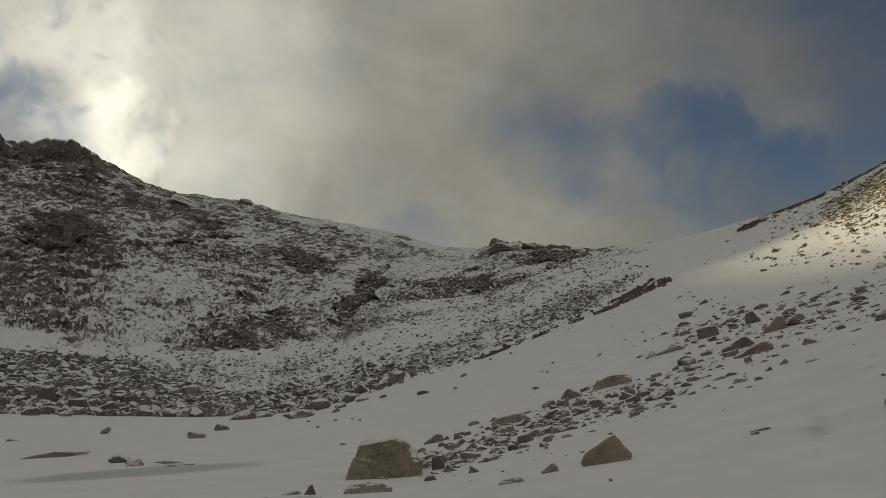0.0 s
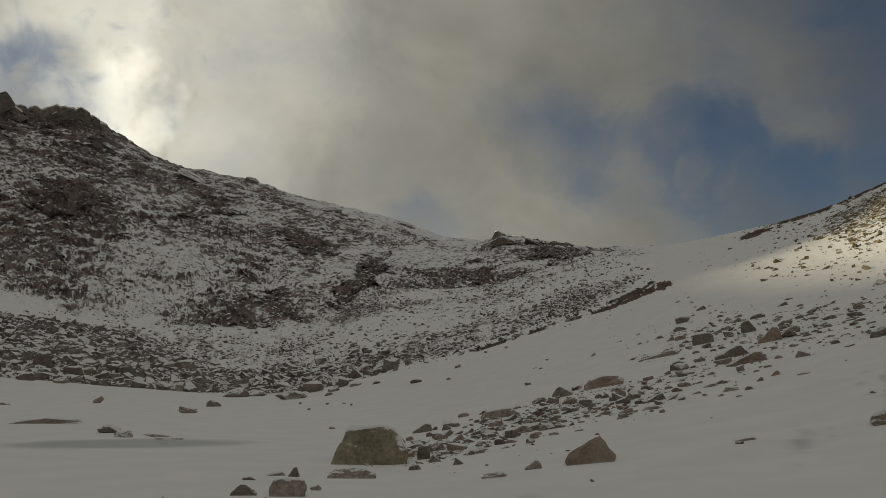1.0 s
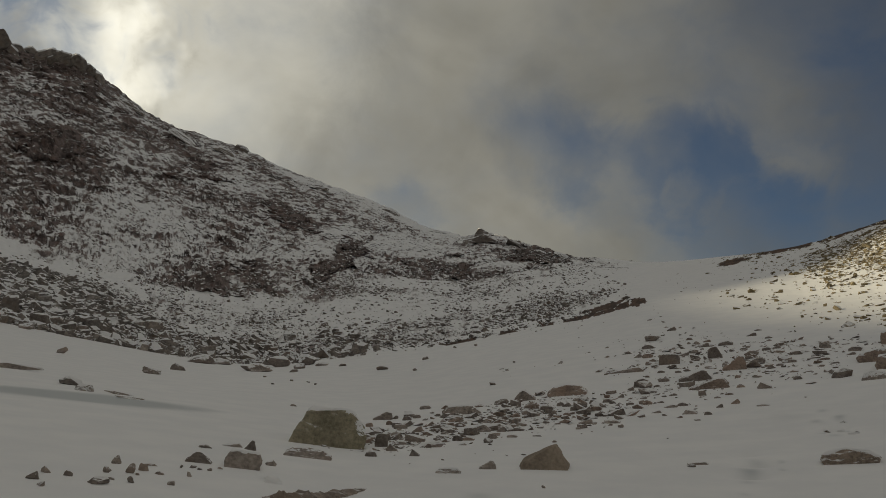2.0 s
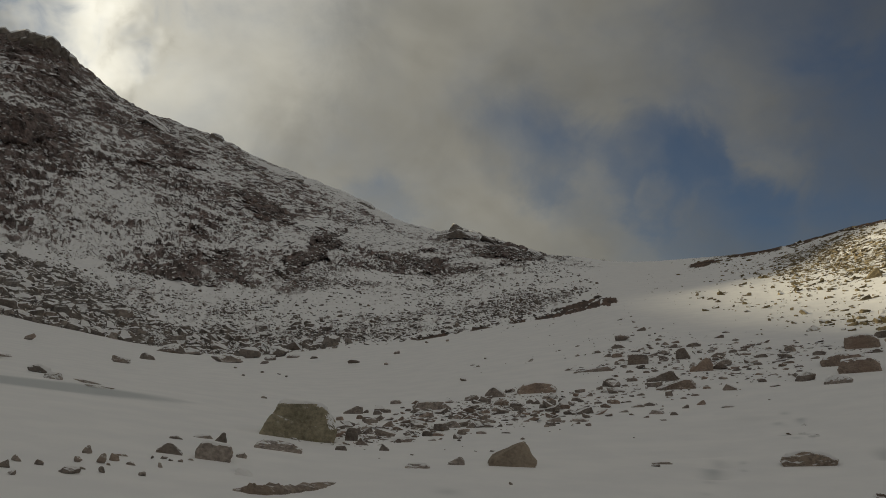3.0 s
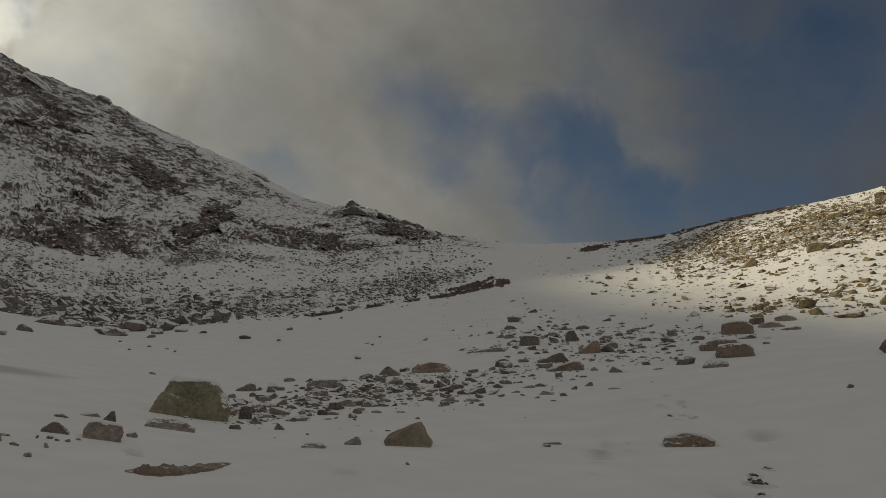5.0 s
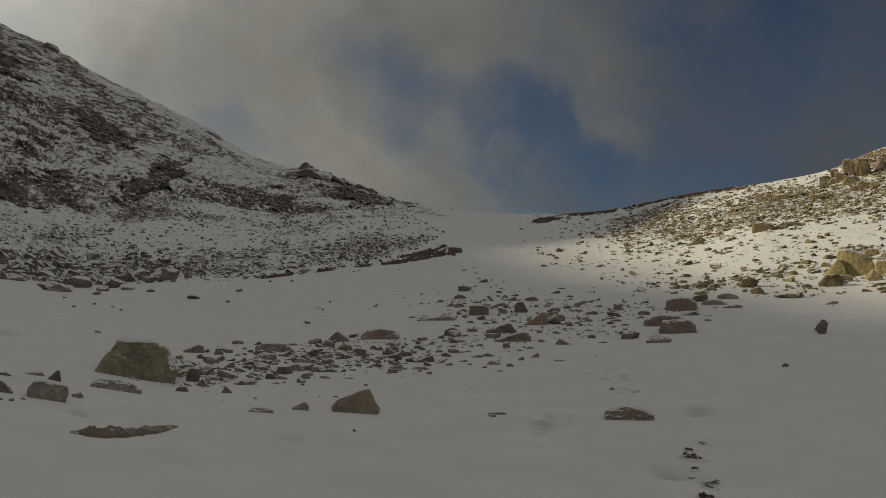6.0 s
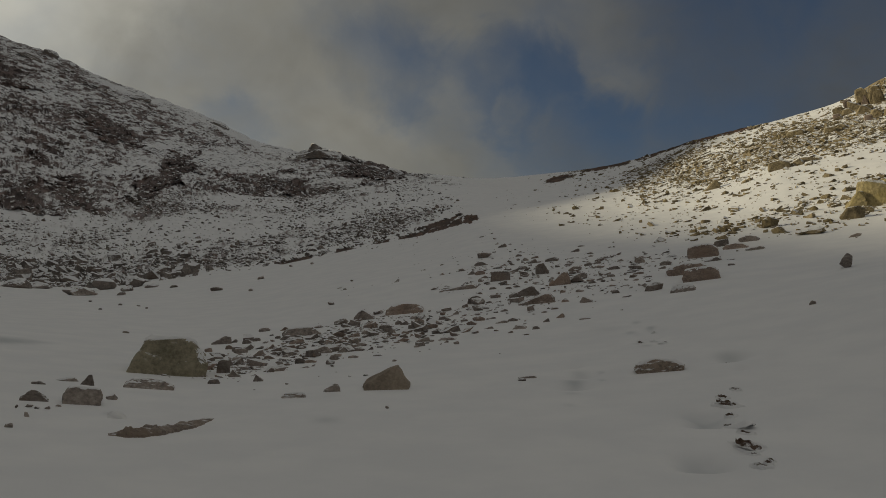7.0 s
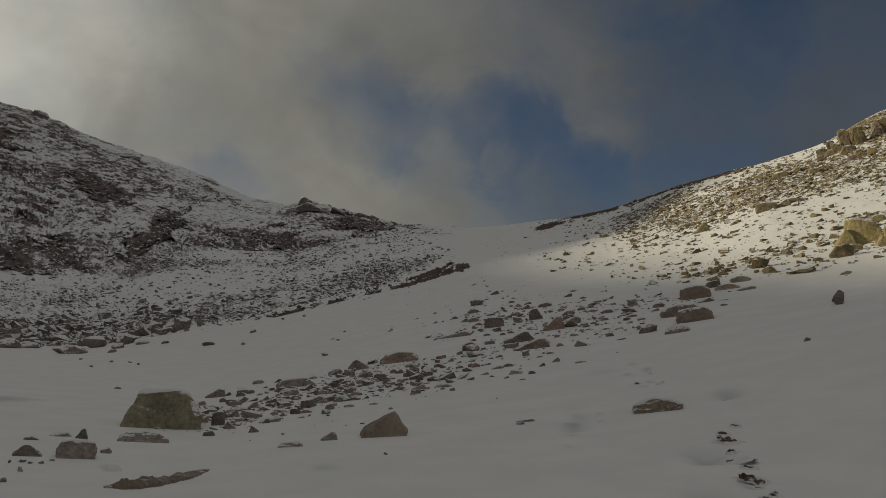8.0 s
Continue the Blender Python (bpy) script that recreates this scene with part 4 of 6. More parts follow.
boulder(3.22, 19.90, 0.25, 0.03, d=0.16, seed=1091, form=FLAT, name="stone", group="stones in the band of rubble", label="dark broken stone in the band of rubble on snow")
boulder(3.25, 21.29, 0.15, 0.07, d=0.09, seed=1092, form=LEAN, detail=1, name="stone", group="stones in the band of rubble", label="dark broken stone in the band of rubble on snow")
boulder(3.23, 24.37, 0.32, 0.10, mat=RUST, d=0.20, seed=1093, form=LEAN, name="stone", group="stones in the band of rubble", label="dark broken stone in the band of rubble on snow")
boulder(3.59, 24.72, 0.28, 0.11, d=0.18, seed=1094, form=LENS, name="stone", group="stones in the band of rubble", label="dark broken stone in the band of rubble on snow")
boulder(4.21, 24.02, 0.29, 0.14, d=0.19, seed=1095, form=LEAN, name="stone", group="stones in the band of rubble", label="dark broken stone in the band of rubble on snow")
boulder(4.24, 25.25, 0.38, 0.14, d=0.24, seed=1096, form=SLAB, group="stones in the band of rubble", label="dark broken stone in the band of rubble on snow")
boulder(4.77, 25.95, 0.26, 0.11, d=0.17, seed=1097, form=FLAT, name="stone", group="stones in the band of rubble", label="dark broken stone in the band of rubble on snow")
boulder(3.99, 25.89, 0.32, 0.11, mat=RUST, d=0.21, seed=1098, form=BLOCK, name="stone", group="stones in the band of rubble", label="dark broken stone in the band of rubble on snow")
boulder(4.40, 22.84, 0.20, 0.09, d=0.12, seed=1099, form=LEAN, detail=1, name="stone", group="stones in the band of rubble", label="dark broken stone in the band of rubble on snow")
boulder(2.58, 24.14, 0.32, 0.12, d=0.20, seed=1100, form=LENS, name="stone", group="stones in the band of rubble", label="dark broken stone in the band of rubble on snow")
boulder(2.87, 23.90, 0.26, 0.10, d=0.17, seed=1101, form=LEAN, name="stone", group="stones in the band of rubble", label="dark broken stone in the band of rubble on snow")
boulder(-0.37, 21.70, 0.17, 0.09, d=0.11, seed=1102, form=SLAB, detail=1, name="stone", group="stones in the band of rubble", label="dark broken stone in the band of rubble on snow")
boulder(-0.22, 23.73, 0.21, 0.11, mat=RUST, d=0.14, seed=1103, form=FLAT, name="stone", group="stones in the band of rubble", label="dark broken stone in the band of rubble on snow")
boulder(-0.02, 20.71, 0.19, 0.08, d=0.12, seed=1104, form=BLOCK, name="stone", group="stones in the band of rubble", label="dark broken stone in the band of rubble on snow")
boulder(0.37, 20.81, 0.19, 0.08, d=0.12, seed=1105, form=LEAN, name="stone", group="stones in the band of rubble", label="dark broken stone in the band of rubble on snow")
boulder(0.19, 18.60, 0.17, 0.06, d=0.11, seed=1106, form=LENS, name="stone", group="stones in the band of rubble", label="dark broken stone in the band of rubble on snow")
boulder(2.26, 23.14, 0.21, 0.10, d=0.14, seed=1107, form=LEAN, name="stone", group="stones in the band of rubble", label="dark broken stone in the band of rubble on snow")
boulder(1.36, 22.61, 0.25, 0.11, mat=RUST, d=0.15, seed=1108, form=SLAB, name="stone", group="stones in the band of rubble", label="dark broken stone in the band of rubble on snow")
boulder(1.15, 20.90, 0.19, 0.06, d=0.12, seed=1109, form=FLAT, name="stone", group="stones in the band of rubble", label="dark broken stone in the band of rubble on snow")
boulder(2.88, 21.97, 0.24, 0.08, d=0.15, seed=1110, form=BLOCK, name="stone", group="stones in the band of rubble", label="dark broken stone in the band of rubble on snow")
boulder(-0.11, 25.53, 0.20, 0.09, d=0.12, seed=1111, form=LEAN, detail=1, name="stone", group="stones in the band of rubble", label="dark broken stone in the band of rubble on snow")
boulder(0.52, 25.44, 0.24, 0.11, d=0.15, seed=1112, form=LENS, name="stone", group="stones in the band of rubble", label="dark broken stone in the band of rubble on snow")
boulder(1.40, 27.83, 0.26, 0.10, mat=RUST, d=0.16, seed=1113, form=LEAN, name="stone", group="stones in the band of rubble", label="dark broken stone in the band of rubble on snow")
boulder(-0.42, 19.49, 0.13, 0.07, d=0.08, seed=1114, form=SLAB, detail=1, name="stone", group="stones in the band of rubble", label="dark broken stone in the band of rubble on snow")
boulder(5.52, 26.78, 0.51, 0.11, d=0.32, seed=1115, form=FLAT, group="stones in the band of rubble", label="dark broken stone in the band of rubble on snow")
boulder(5.71, 25.95, 0.20, 0.10, d=0.13, seed=1116, form=BLOCK, detail=1, name="stone", group="stones in the band of rubble", label="dark broken stone in the band of rubble on snow")
boulder(6.75, 26.73, 0.21, 0.11, d=0.13, seed=1117, form=LEAN, detail=1, name="stone", group="stones in the band of rubble", label="dark broken stone in the band of rubble on snow")
boulder(5.50, 24.50, 0.39, 0.12, mat=RUST, d=0.24, seed=1118, form=LENS, group="stones in the band of rubble", label="dark broken stone in the band of rubble on snow")
boulder(4.90, 25.72, 0.28, 0.11, d=0.18, seed=1119, form=LEAN, name="stone", group="stones in the band of rubble", label="dark broken stone in the band of rubble on snow")
boulder(5.00, 24.80, 0.33, 0.11, d=0.21, seed=1120, form=SLAB, name="stone", group="stones in the band of rubble", label="dark broken stone in the band of rubble on snow")
boulder(5.27, 24.93, 0.27, 0.09, d=0.17, seed=1121, form=FLAT, name="stone", group="stones in the band of rubble", label="dark broken stone in the band of rubble on snow")
boulder(4.57, 23.73, 0.22, 0.09, d=0.14, seed=1122, form=BLOCK, name="stone", group="stones in the band of rubble", label="dark broken stone in the band of rubble on snow")
boulder(4.93, 23.25, 0.22, 0.09, mat=RUST, d=0.14, seed=1123, form=LEAN, name="stone", group="stones in the band of rubble", label="dark broken stone in the band of rubble on snow")
boulder(5.37, 23.46, 0.22, 0.07, d=0.14, seed=1124, form=LENS, name="stone", group="stones in the band of rubble", label="dark broken stone in the band of rubble on snow")
boulder(5.22, 21.42, 0.13, 0.05, d=0.09, seed=1125, form=LEAN, detail=1, name="stone", group="stones in the band of rubble", label="dark broken stone in the band of rubble on snow")
boulder(4.35, 20.99, 0.13, 0.05, d=0.08, seed=1126, form=SLAB, detail=1, name="stone", group="stones in the band of rubble", label="dark broken stone in the band of rubble on snow")
boulder(6.15, 25.97, 0.28, 0.10, d=0.18, seed=1127, form=FLAT, name="stone", group="stones in the band of rubble", label="dark broken stone in the band of rubble on snow")
boulder(5.85, 23.87, 0.22, 0.07, mat=RUST, d=0.14, seed=1128, form=BLOCK, name="stone", group="stones in the band of rubble", label="dark broken stone in the band of rubble on snow")
boulder(4.06, 22.18, 0.18, 0.05, d=0.11, seed=1129, form=LEAN, detail=1, name="stone", group="stones in the band of rubble", label="dark broken stone in the band of rubble on snow")
boulder(3.82, 22.53, 0.18, 0.06, d=0.11, seed=1130, form=LENS, detail=1, name="stone", group="stones in the band of rubble", label="dark broken stone in the band of rubble on snow")
boulder(5.28, 25.94, 0.20, 0.08, d=0.13, seed=1131, form=LEAN, detail=1, name="stone", group="stones in the band of rubble", label="dark broken stone in the band of rubble on snow")
boulder(6.63, 25.12, 0.24, 0.07, d=0.15, seed=1132, form=SLAB, name="stone", group="stones in the band of rubble", label="dark broken stone in the band of rubble on snow")
boulder(8.81, 29.30, 0.40, 0.11, d=0.25, seed=1133, form=LENS, group="stones on the slope", label="dark angular stone lying on the snowy slope")
boulder(9.10, 26.76, 0.26, 0.11, d=0.16, seed=1134, form=WEDGE, name="stone", group="stones on the slope", label="dark angular stone lying on the snowy slope")
boulder(10.28, 26.22, 0.27, 0.07, mat=RUST, d=0.17, seed=1135, form=FLAT, name="stone", group="stones on the slope", label="dark angular stone lying on the snowy slope")
boulder(13.32, 33.19, 0.59, 0.16, d=0.37, seed=1136, form=LENS, group="stones on the slope", label="dark angular stone lying on the snowy slope")
boulder(12.68, 31.12, 0.67, 0.18, d=0.43, seed=1137, form=LEAN, detail=3, group="stones on the slope", label="dark angular stone lying on the snowy slope")
boulder(14.19, 33.93, 0.35, 0.11, d=0.23, seed=1138, form=SLAB, group="stones on the slope", label="dark angular stone lying on the snowy slope")
boulder(14.09, 46.45, 0.55, 0.22, d=0.36, seed=1139, form=LEAN, group="stones on the slope", label="dark angular stone lying on the snowy slope")
boulder(10.99, 39.48, 0.66, 0.18, d=0.42, seed=1140, form=FLAT, group="stones on the slope", label="dark angular stone lying on the snowy slope")
boulder(10.05, 36.10, 0.48, 0.17, mat=RUST, d=0.31, seed=1141, form=SLAB, group="stones on the slope", label="dark angular stone lying on the snowy slope")
boulder(9.74, 36.58, 0.41, 0.13, d=0.26, seed=1142, form=LEAN, group="stones on the slope", label="dark angular stone lying on the snowy slope")
boulder(11.35, 35.38, 0.48, 0.13, d=0.31, seed=1143, form=LEAN, group="stones on the slope", label="dark angular stone lying on the snowy slope")
boulder(11.99, 35.79, 0.52, 0.13, d=0.33, seed=1144, form=PEAK, group="stones on the slope", label="dark angular stone lying on the snowy slope")
boulder(13.35, 41.02, 0.33, 0.11, d=0.21, seed=1145, form=LENS, detail=1, name="stone", group="stones on the slope", label="dark angular stone lying on the snowy slope")
boulder(12.88, 37.44, 0.42, 0.18, d=0.27, seed=1146, form=LEAN, group="stones on the slope", label="dark angular stone lying on the snowy slope")
boulder(13.62, 39.27, 0.38, 0.12, mat=RUST, d=0.24, seed=1147, form=LEAN, group="stones on the slope", label="dark angular stone lying on the snowy slope")
boulder(11.30, 33.69, 0.38, 0.11, d=0.24, seed=1148, form=LENS, group="stones on the slope", label="dark angular stone lying on the snowy slope")
boulder(12.48, 32.19, 0.37, 0.14, d=0.23, seed=1149, form=LEAN, group="stones on the slope", label="dark angular stone lying on the snowy slope")
boulder(13.66, 34.90, 0.34, 0.09, d=0.22, seed=1150, form=FLAT, name="stone", group="stones on the slope", label="dark angular stone lying on the snowy slope")
boulder(16.14, 30.71, 0.51, 0.16, d=0.32, seed=1151, form=LENS, group="stones on the slope", label="dark angular stone lying on the snowy slope")
boulder(15.55, 29.86, 0.32, 0.10, d=0.20, seed=1152, form=LEAN, name="stone", group="stones on the slope", label="dark angular stone lying on the snowy slope")
boulder(14.44, 29.58, 0.41, 0.07, mat=RUST, d=0.26, seed=1153, form=SLAB, group="stones on the slope", label="dark angular stone lying on the snowy slope")
boulder(14.27, 28.42, 0.31, 0.06, d=0.19, seed=1154, form=WEDGE, name="stone", group="stones on the slope", label="dark angular stone lying on the snowy slope")
boulder(14.43, 31.80, 0.50, 0.13, d=0.31, seed=1155, form=FLAT, group="stones on the slope", label="dark angular stone lying on the snowy slope")
boulder(13.53, 30.00, 0.32, 0.10, d=0.20, seed=1156, form=SLAB, name="stone", group="stones on the slope", label="dark angular stone lying on the snowy slope")
boulder(15.81, 39.60, 0.48, 0.15, d=0.31, seed=1157, form=LEAN, group="stones on the slope", label="dark angular stone lying on the snowy slope")
boulder(15.91, 35.50, 0.26, 0.07, d=0.17, seed=1158, form=LEAN, detail=1, name="stone", group="stones on the slope", label="dark angular stone lying on the snowy slope")
boulder(12.62, 27.81, 0.32, 0.06, mat=RUST, d=0.20, seed=1159, form=PEAK, name="stone", group="stones on the slope", label="dark angular stone lying on the snowy slope")
boulder(12.03, 26.21, 0.27, 0.10, d=0.18, seed=1160, form=FLAT, name="stone", group="stones on the slope", label="dark angular stone lying on the snowy slope")
boulder(12.93, 27.41, 0.22, 0.04, d=0.14, seed=1161, form=LEAN, detail=1, name="stone", group="stones on the slope", label="dark angular stone lying on the snowy slope")
boulder(14.69, 34.15, 0.39, 0.11, d=0.25, seed=1162, form=LEAN, group="stones on the slope", label="dark angular stone lying on the snowy slope")
boulder(12.92, 29.62, 0.28, 0.07, d=0.18, seed=1163, form=LENS, name="stone", group="stones on the slope", label="dark angular stone lying on the snowy slope")
boulder(15.59, 33.82, 0.33, 0.09, d=0.21, seed=1164, form=WEDGE, name="stone", group="stones on the slope", label="dark angular stone lying on the snowy slope")
boulder(20.04, 32.09, 1.11, 0.20, mat=RUST, d=0.71, seed=1165, form=FLAT, detail=4, group="stones on the slope", label="dark angular stone lying on the snowy slope")
boulder(21.56, 33.50, 0.94, 0.25, d=0.60, seed=1166, form=LENS, detail=3, group="stones on the slope", label="dark angular stone lying on the snowy slope")
boulder(20.05, 30.69, 0.77, 0.14, d=0.49, seed=1167, form=LEAN, detail=3, group="stones on the slope", label="dark angular stone lying on the snowy slope")
boulder(17.13, 27.64, 0.25, 0.07, d=0.16, seed=1168, form=SLAB, detail=1, name="stone", group="stones on the slope", label="dark angular stone lying on the snowy slope")
boulder(7.48, 23.98, 0.40, 0.08, d=0.25, seed=1169, form=LEAN, group="stones on the slope", label="dark angular stone lying on the snowy slope")
boulder(7.83, 24.06, 0.33, 0.09, d=0.21, seed=1170, form=FLAT, name="stone", group="stones on the slope", label="dark angular stone lying on the snowy slope")
boulder(7.08, 24.90, 0.29, 0.11, mat=RUST, d=0.19, seed=1171, form=SLAB, name="stone", group="stones on the slope", label="dark angular stone lying on the snowy slope")
boulder(7.44, 25.01, 0.29, 0.05, d=0.19, seed=1172, form=LEAN, name="stone", group="stones on the slope", label="dark angular stone lying on the snowy slope")
boulder(6.86, 23.20, 0.29, 0.06, d=0.19, seed=1173, form=LEAN, name="stone", group="stones on the slope", label="dark angular stone lying on the snowy slope")
boulder(7.54, 22.49, 0.41, 0.11, d=0.26, seed=1174, form=PEAK, group="stones on the slope", label="dark angular stone lying on the snowy slope")
boulder(7.85, 22.02, 0.22, 0.08, d=0.14, seed=1175, form=FLAT, name="stone", group="stones on the slope", label="dark angular stone lying on the snowy slope")
boulder(8.51, 23.04, 0.20, 0.10, d=0.13, seed=1176, form=LEAN, detail=1, name="stone", group="stones on the slope", label="dark angular stone lying on the snowy slope")
boulder(9.06, 23.38, 0.25, 0.12, mat=RUST, d=0.15, seed=1177, form=LEAN, name="stone", group="stones on the slope", label="dark angular stone lying on the snowy slope")
boulder(9.42, 22.40, 0.35, 0.04, d=0.23, seed=1178, form=LENS, group="stones on the slope", label="dark angular stone lying on the snowy slope")
boulder(7.10, 21.93, 0.15, 0.05, d=0.10, seed=1179, form=LEAN, detail=1, name="stone", group="stones on the slope", label="dark angular stone lying on the snowy slope")
boulder(7.32, 21.23, 0.15, 0.03, d=0.10, seed=1180, form=SLAB, detail=1, name="stone", group="stones on the slope", label="dark angular stone lying on the snowy slope")
boulder(6.64, 24.28, 0.24, 0.07, d=0.15, seed=1181, form=LENS, name="stone", group="stones on the slope", label="dark angular stone lying on the snowy slope")
boulder(8.18, 26.12, 0.25, 0.07, d=0.16, seed=1182, form=LEAN, name="stone", group="stones on the slope", label="dark angular stone lying on the snowy slope")
boulder(9.52, 25.12, 0.24, 0.05, mat=RUST, d=0.15, seed=1183, form=SLAB, name="stone", group="stones on the slope", label="dark angular stone lying on the snowy slope")
boulder(9.05, 24.76, 0.20, 0.05, d=0.13, seed=1184, form=LENS, detail=1, name="stone", group="stones on the slope", label="dark angular stone lying on the snowy slope")
boulder(9.30, 31.41, 0.29, 0.08, d=0.19, seed=1185, form=FLAT, name="stone", group="stones on the slope", label="dark angular stone lying on the snowy slope")
boulder(9.51, 33.00, 0.26, 0.08, d=0.17, seed=1186, form=SLAB, detail=1, name="stone", group="stones on the slope", label="dark angular stone lying on the snowy slope")
boulder(9.79, 30.93, 0.25, 0.07, d=0.16, seed=1187, form=LENS, detail=1, name="stone", group="stones on the slope", label="dark angular stone lying on the snowy slope")
boulder(-10.47, 60.84, 2.24, 0.55, d=1.57, seed=160, detail=3, cap=0.06, name="boulder", group="rocks at the foot of the scree", label="large grey rock at the foot of the scree")
boulder(-10.77, 72.98, 1.85, 0.89, d=1.29, seed=161, detail=3, cap=0.06, name="boulder", group="rocks at the foot of the scree", label="large grey rock at the foot of the scree")
boulder(-8.16, 71.33, 1.57, 0.87, d=1.10, seed=162, detail=3, cap=0.06, name="boulder", group="rocks at the foot of the scree", label="large grey rock at the foot of the scree")
boulder(-7.38, 79.92, 2.40, 0.91, d=1.68, seed=163, detail=3, cap=0.06, name="boulder", group="rocks at the foot of the scree", label="large grey rock at the foot of the scree")
boulder(-15.74, 86.55, 2.06, 0.92, d=1.44, seed=164, detail=3, cap=0.06, name="boulder", group="rocks at the foot of the scree", label="large grey rock at the foot of the scree")
boulder(-15.68, 73.59, 1.88, 0.55, d=1.32, seed=165, detail=3, cap=0.06, name="boulder", group="rocks at the foot of the scree", label="large grey rock at the foot of the scree")
boulder(-16.94, 71.25, 2.30, 0.71, d=1.61, seed=166, detail=3, cap=0.06, name="boulder", group="rocks at the foot of the scree", label="large grey rock at the foot of the scree")
boulder(-12.46, 87.78, 1.15, 0.65, d=0.80, seed=167, detail=3, cap=0.06, name="boulder", group="rocks at the foot of the scree", label="large grey rock at the foot of the scree")
boulder(-8.19, 65.87, 0.91, 0.38, d=0.64, seed=168, detail=3, cap=0.06, name="boulder", group="rocks at the foot of the scree", label="large grey rock at the foot of the scree")
boulder(-5.70, 77.28, 0.94, 0.44, d=0.66, seed=169, detail=3, cap=0.06, name="boulder", group="rocks at the foot of the scree", label="large grey rock at the foot of the scree")
boulder(-6.67, 67.52, 1.10, 0.33, d=0.77, seed=170, detail=3, cap=0.06, name="boulder", group="rocks at the foot of the scree", label="large grey rock at the foot of the scree")
boulder(-11.46, 39.61, 0.83, 0.33, d=0.63, seed=180, peak=0.25, label="dark rock alone on the snowy basin floor")
boulder(-12.63, 48.46, 0.93, 0.36, d=0.70, seed=181, peak=0.25, label="dark rock alone on the snowy basin floor")
boulder(-1.59, 55.36, 0.76, 0.27, d=0.57, seed=190, detail=1, name="stone", group="stones on the basin floor", label="small dark stone on the snowy basin floor")
boulder(1.12, 60.41, 0.49, 0.22, d=0.37, seed=191, detail=1, name="stone", group="stones on the basin floor", label="small dark stone on the snowy basin floor")
boulder(0.45, 50.45, 0.27, 0.14, d=0.20, seed=192, detail=1, name="stone", group="stones on the basin floor", label="small dark stone on the snowy basin floor")
boulder(3.43, 33.80, 0.26, 0.12, d=0.20, seed=193, detail=1, name="stone", group="stones on the basin floor", label="small dark stone on the snowy basin floor")
boulder(-7.77, 59.73, 0.59, 0.22, d=0.44, seed=194, detail=1, name="stone", group="stones on the basin floor", label="small dark stone on the snowy basin floor")
boulder(-4.87, 64.45, 0.58, 0.18, d=0.43, seed=195, detail=1, name="stone", group="stones on the basin floor", label="small dark stone on the snowy basin floor")
boulder(-5.89, 45.25, 0.19, 0.09, d=0.14, seed=196, detail=1, name="stone", group="stones on the basin floor", label="small dark stone on the snowy basin floor")
boulder(-6.08, 40.36, 0.17, 0.08, d=0.12, seed=197, detail=1, name="stone", group="stones on the basin floor", label="small dark stone on the snowy basin floor")
boulder(-4.89, 44.14, 0.18, 0.09, d=0.14, seed=198, detail=1, name="stone", group="stones on the basin floor", label="small dark stone on the snowy basin floor")
boulder(-8.00, 49.56, 0.20, 0.10, d=0.15, seed=199, detail=1, name="stone", group="stones on the basin floor", label="small dark stone on the snowy basin floor")
boulder(-4.26, 41.84, 0.14, 0.09, d=0.10, seed=200, detail=1, name="stone", group="stones on the basin floor", label="small dark stone on the snowy basin floor")
boulder(3.43, 67.14, 0.27, 0.16, d=0.20, seed=201, detail=1, name="stone", group="stones on the basin floor", label="small dark stone on the snowy basin floor")
boulder(4.88, 65.23, 0.27, 0.16, d=0.20, seed=202, detail=1, name="stone", group="stones on the basin floor", label="small dark stone on the snowy basin floor")
boulder(-3.42, 28.04, 0.21, 0.07, d=0.15, seed=203, detail=1, name="stone", group="stones on the basin floor", label="small dark stone on the snowy basin floor")
boulder(-8.34, 23.26, 0.50, 0.18, mat=FAR, d=0.37, seed=210, label="snow-covered stone on the basin floor")
boulder(-6.90, 22.54, 0.76, 0.06, d=0.23, seed=211, name="rock_slab", label="thin dark strip of rock in the snow")
boulder(-43.59, 93.20, 2.04, 2.04, d=1.53, seed=220, detail=3, cap=0.06, name="boulder", group="rocks at the foot of the scree", label="large grey boulder at the foot of the scree")
boulder(-37.45, 87.59, 2.25, 1.38, d=1.69, seed=221, detail=3, cap=0.06, name="boulder", group="rocks at the foot of the scree", label="large grey boulder at the foot of the scree")
boulder(-38.18, 78.90, 1.61, 0.74, d=1.21, seed=222, detail=3, cap=0.06, name="boulder", group="rocks at the foot of the scree", label="large grey boulder at the foot of the scree")
boulder(-31.07, 104.32, 2.33, 1.08, d=1.74, seed=223, detail=3, cap=0.06, name="boulder", group="rocks at the foot of the scree", label="large grey boulder at the foot of the scree")
boulder(-33.94, 104.65, 2.10, 1.01, d=1.58, seed=224, detail=3, cap=0.06, name="boulder", group="rocks at the foot of the scree", label="large grey boulder at the foot of the scree")
boulder(-37.71, 91.80, 1.52, 1.06, d=1.14, seed=225, detail=3, cap=0.06, name="boulder", group="rocks at the foot of the scree", label="large grey boulder at the foot of the scree")
boulder(-34.94, 78.98, 1.32, 0.59, d=0.99, seed=226, detail=3, cap=0.06, name="boulder", group="rocks at the foot of the scree", label="large grey boulder at the foot of the scree")
boulder(-40.32, 87.00, 1.47, 0.88, d=1.10, seed=227, detail=3, cap=0.06, name="boulder", group="rocks at the foot of the scree", label="large grey boulder at the foot of the scree")
boulder(-35.37, 89.43, 1.47, 1.10, d=1.10, seed=228, detail=3, cap=0.06, name="boulder", group="rocks at the foot of the scree", label="large grey boulder at the foot of the scree")
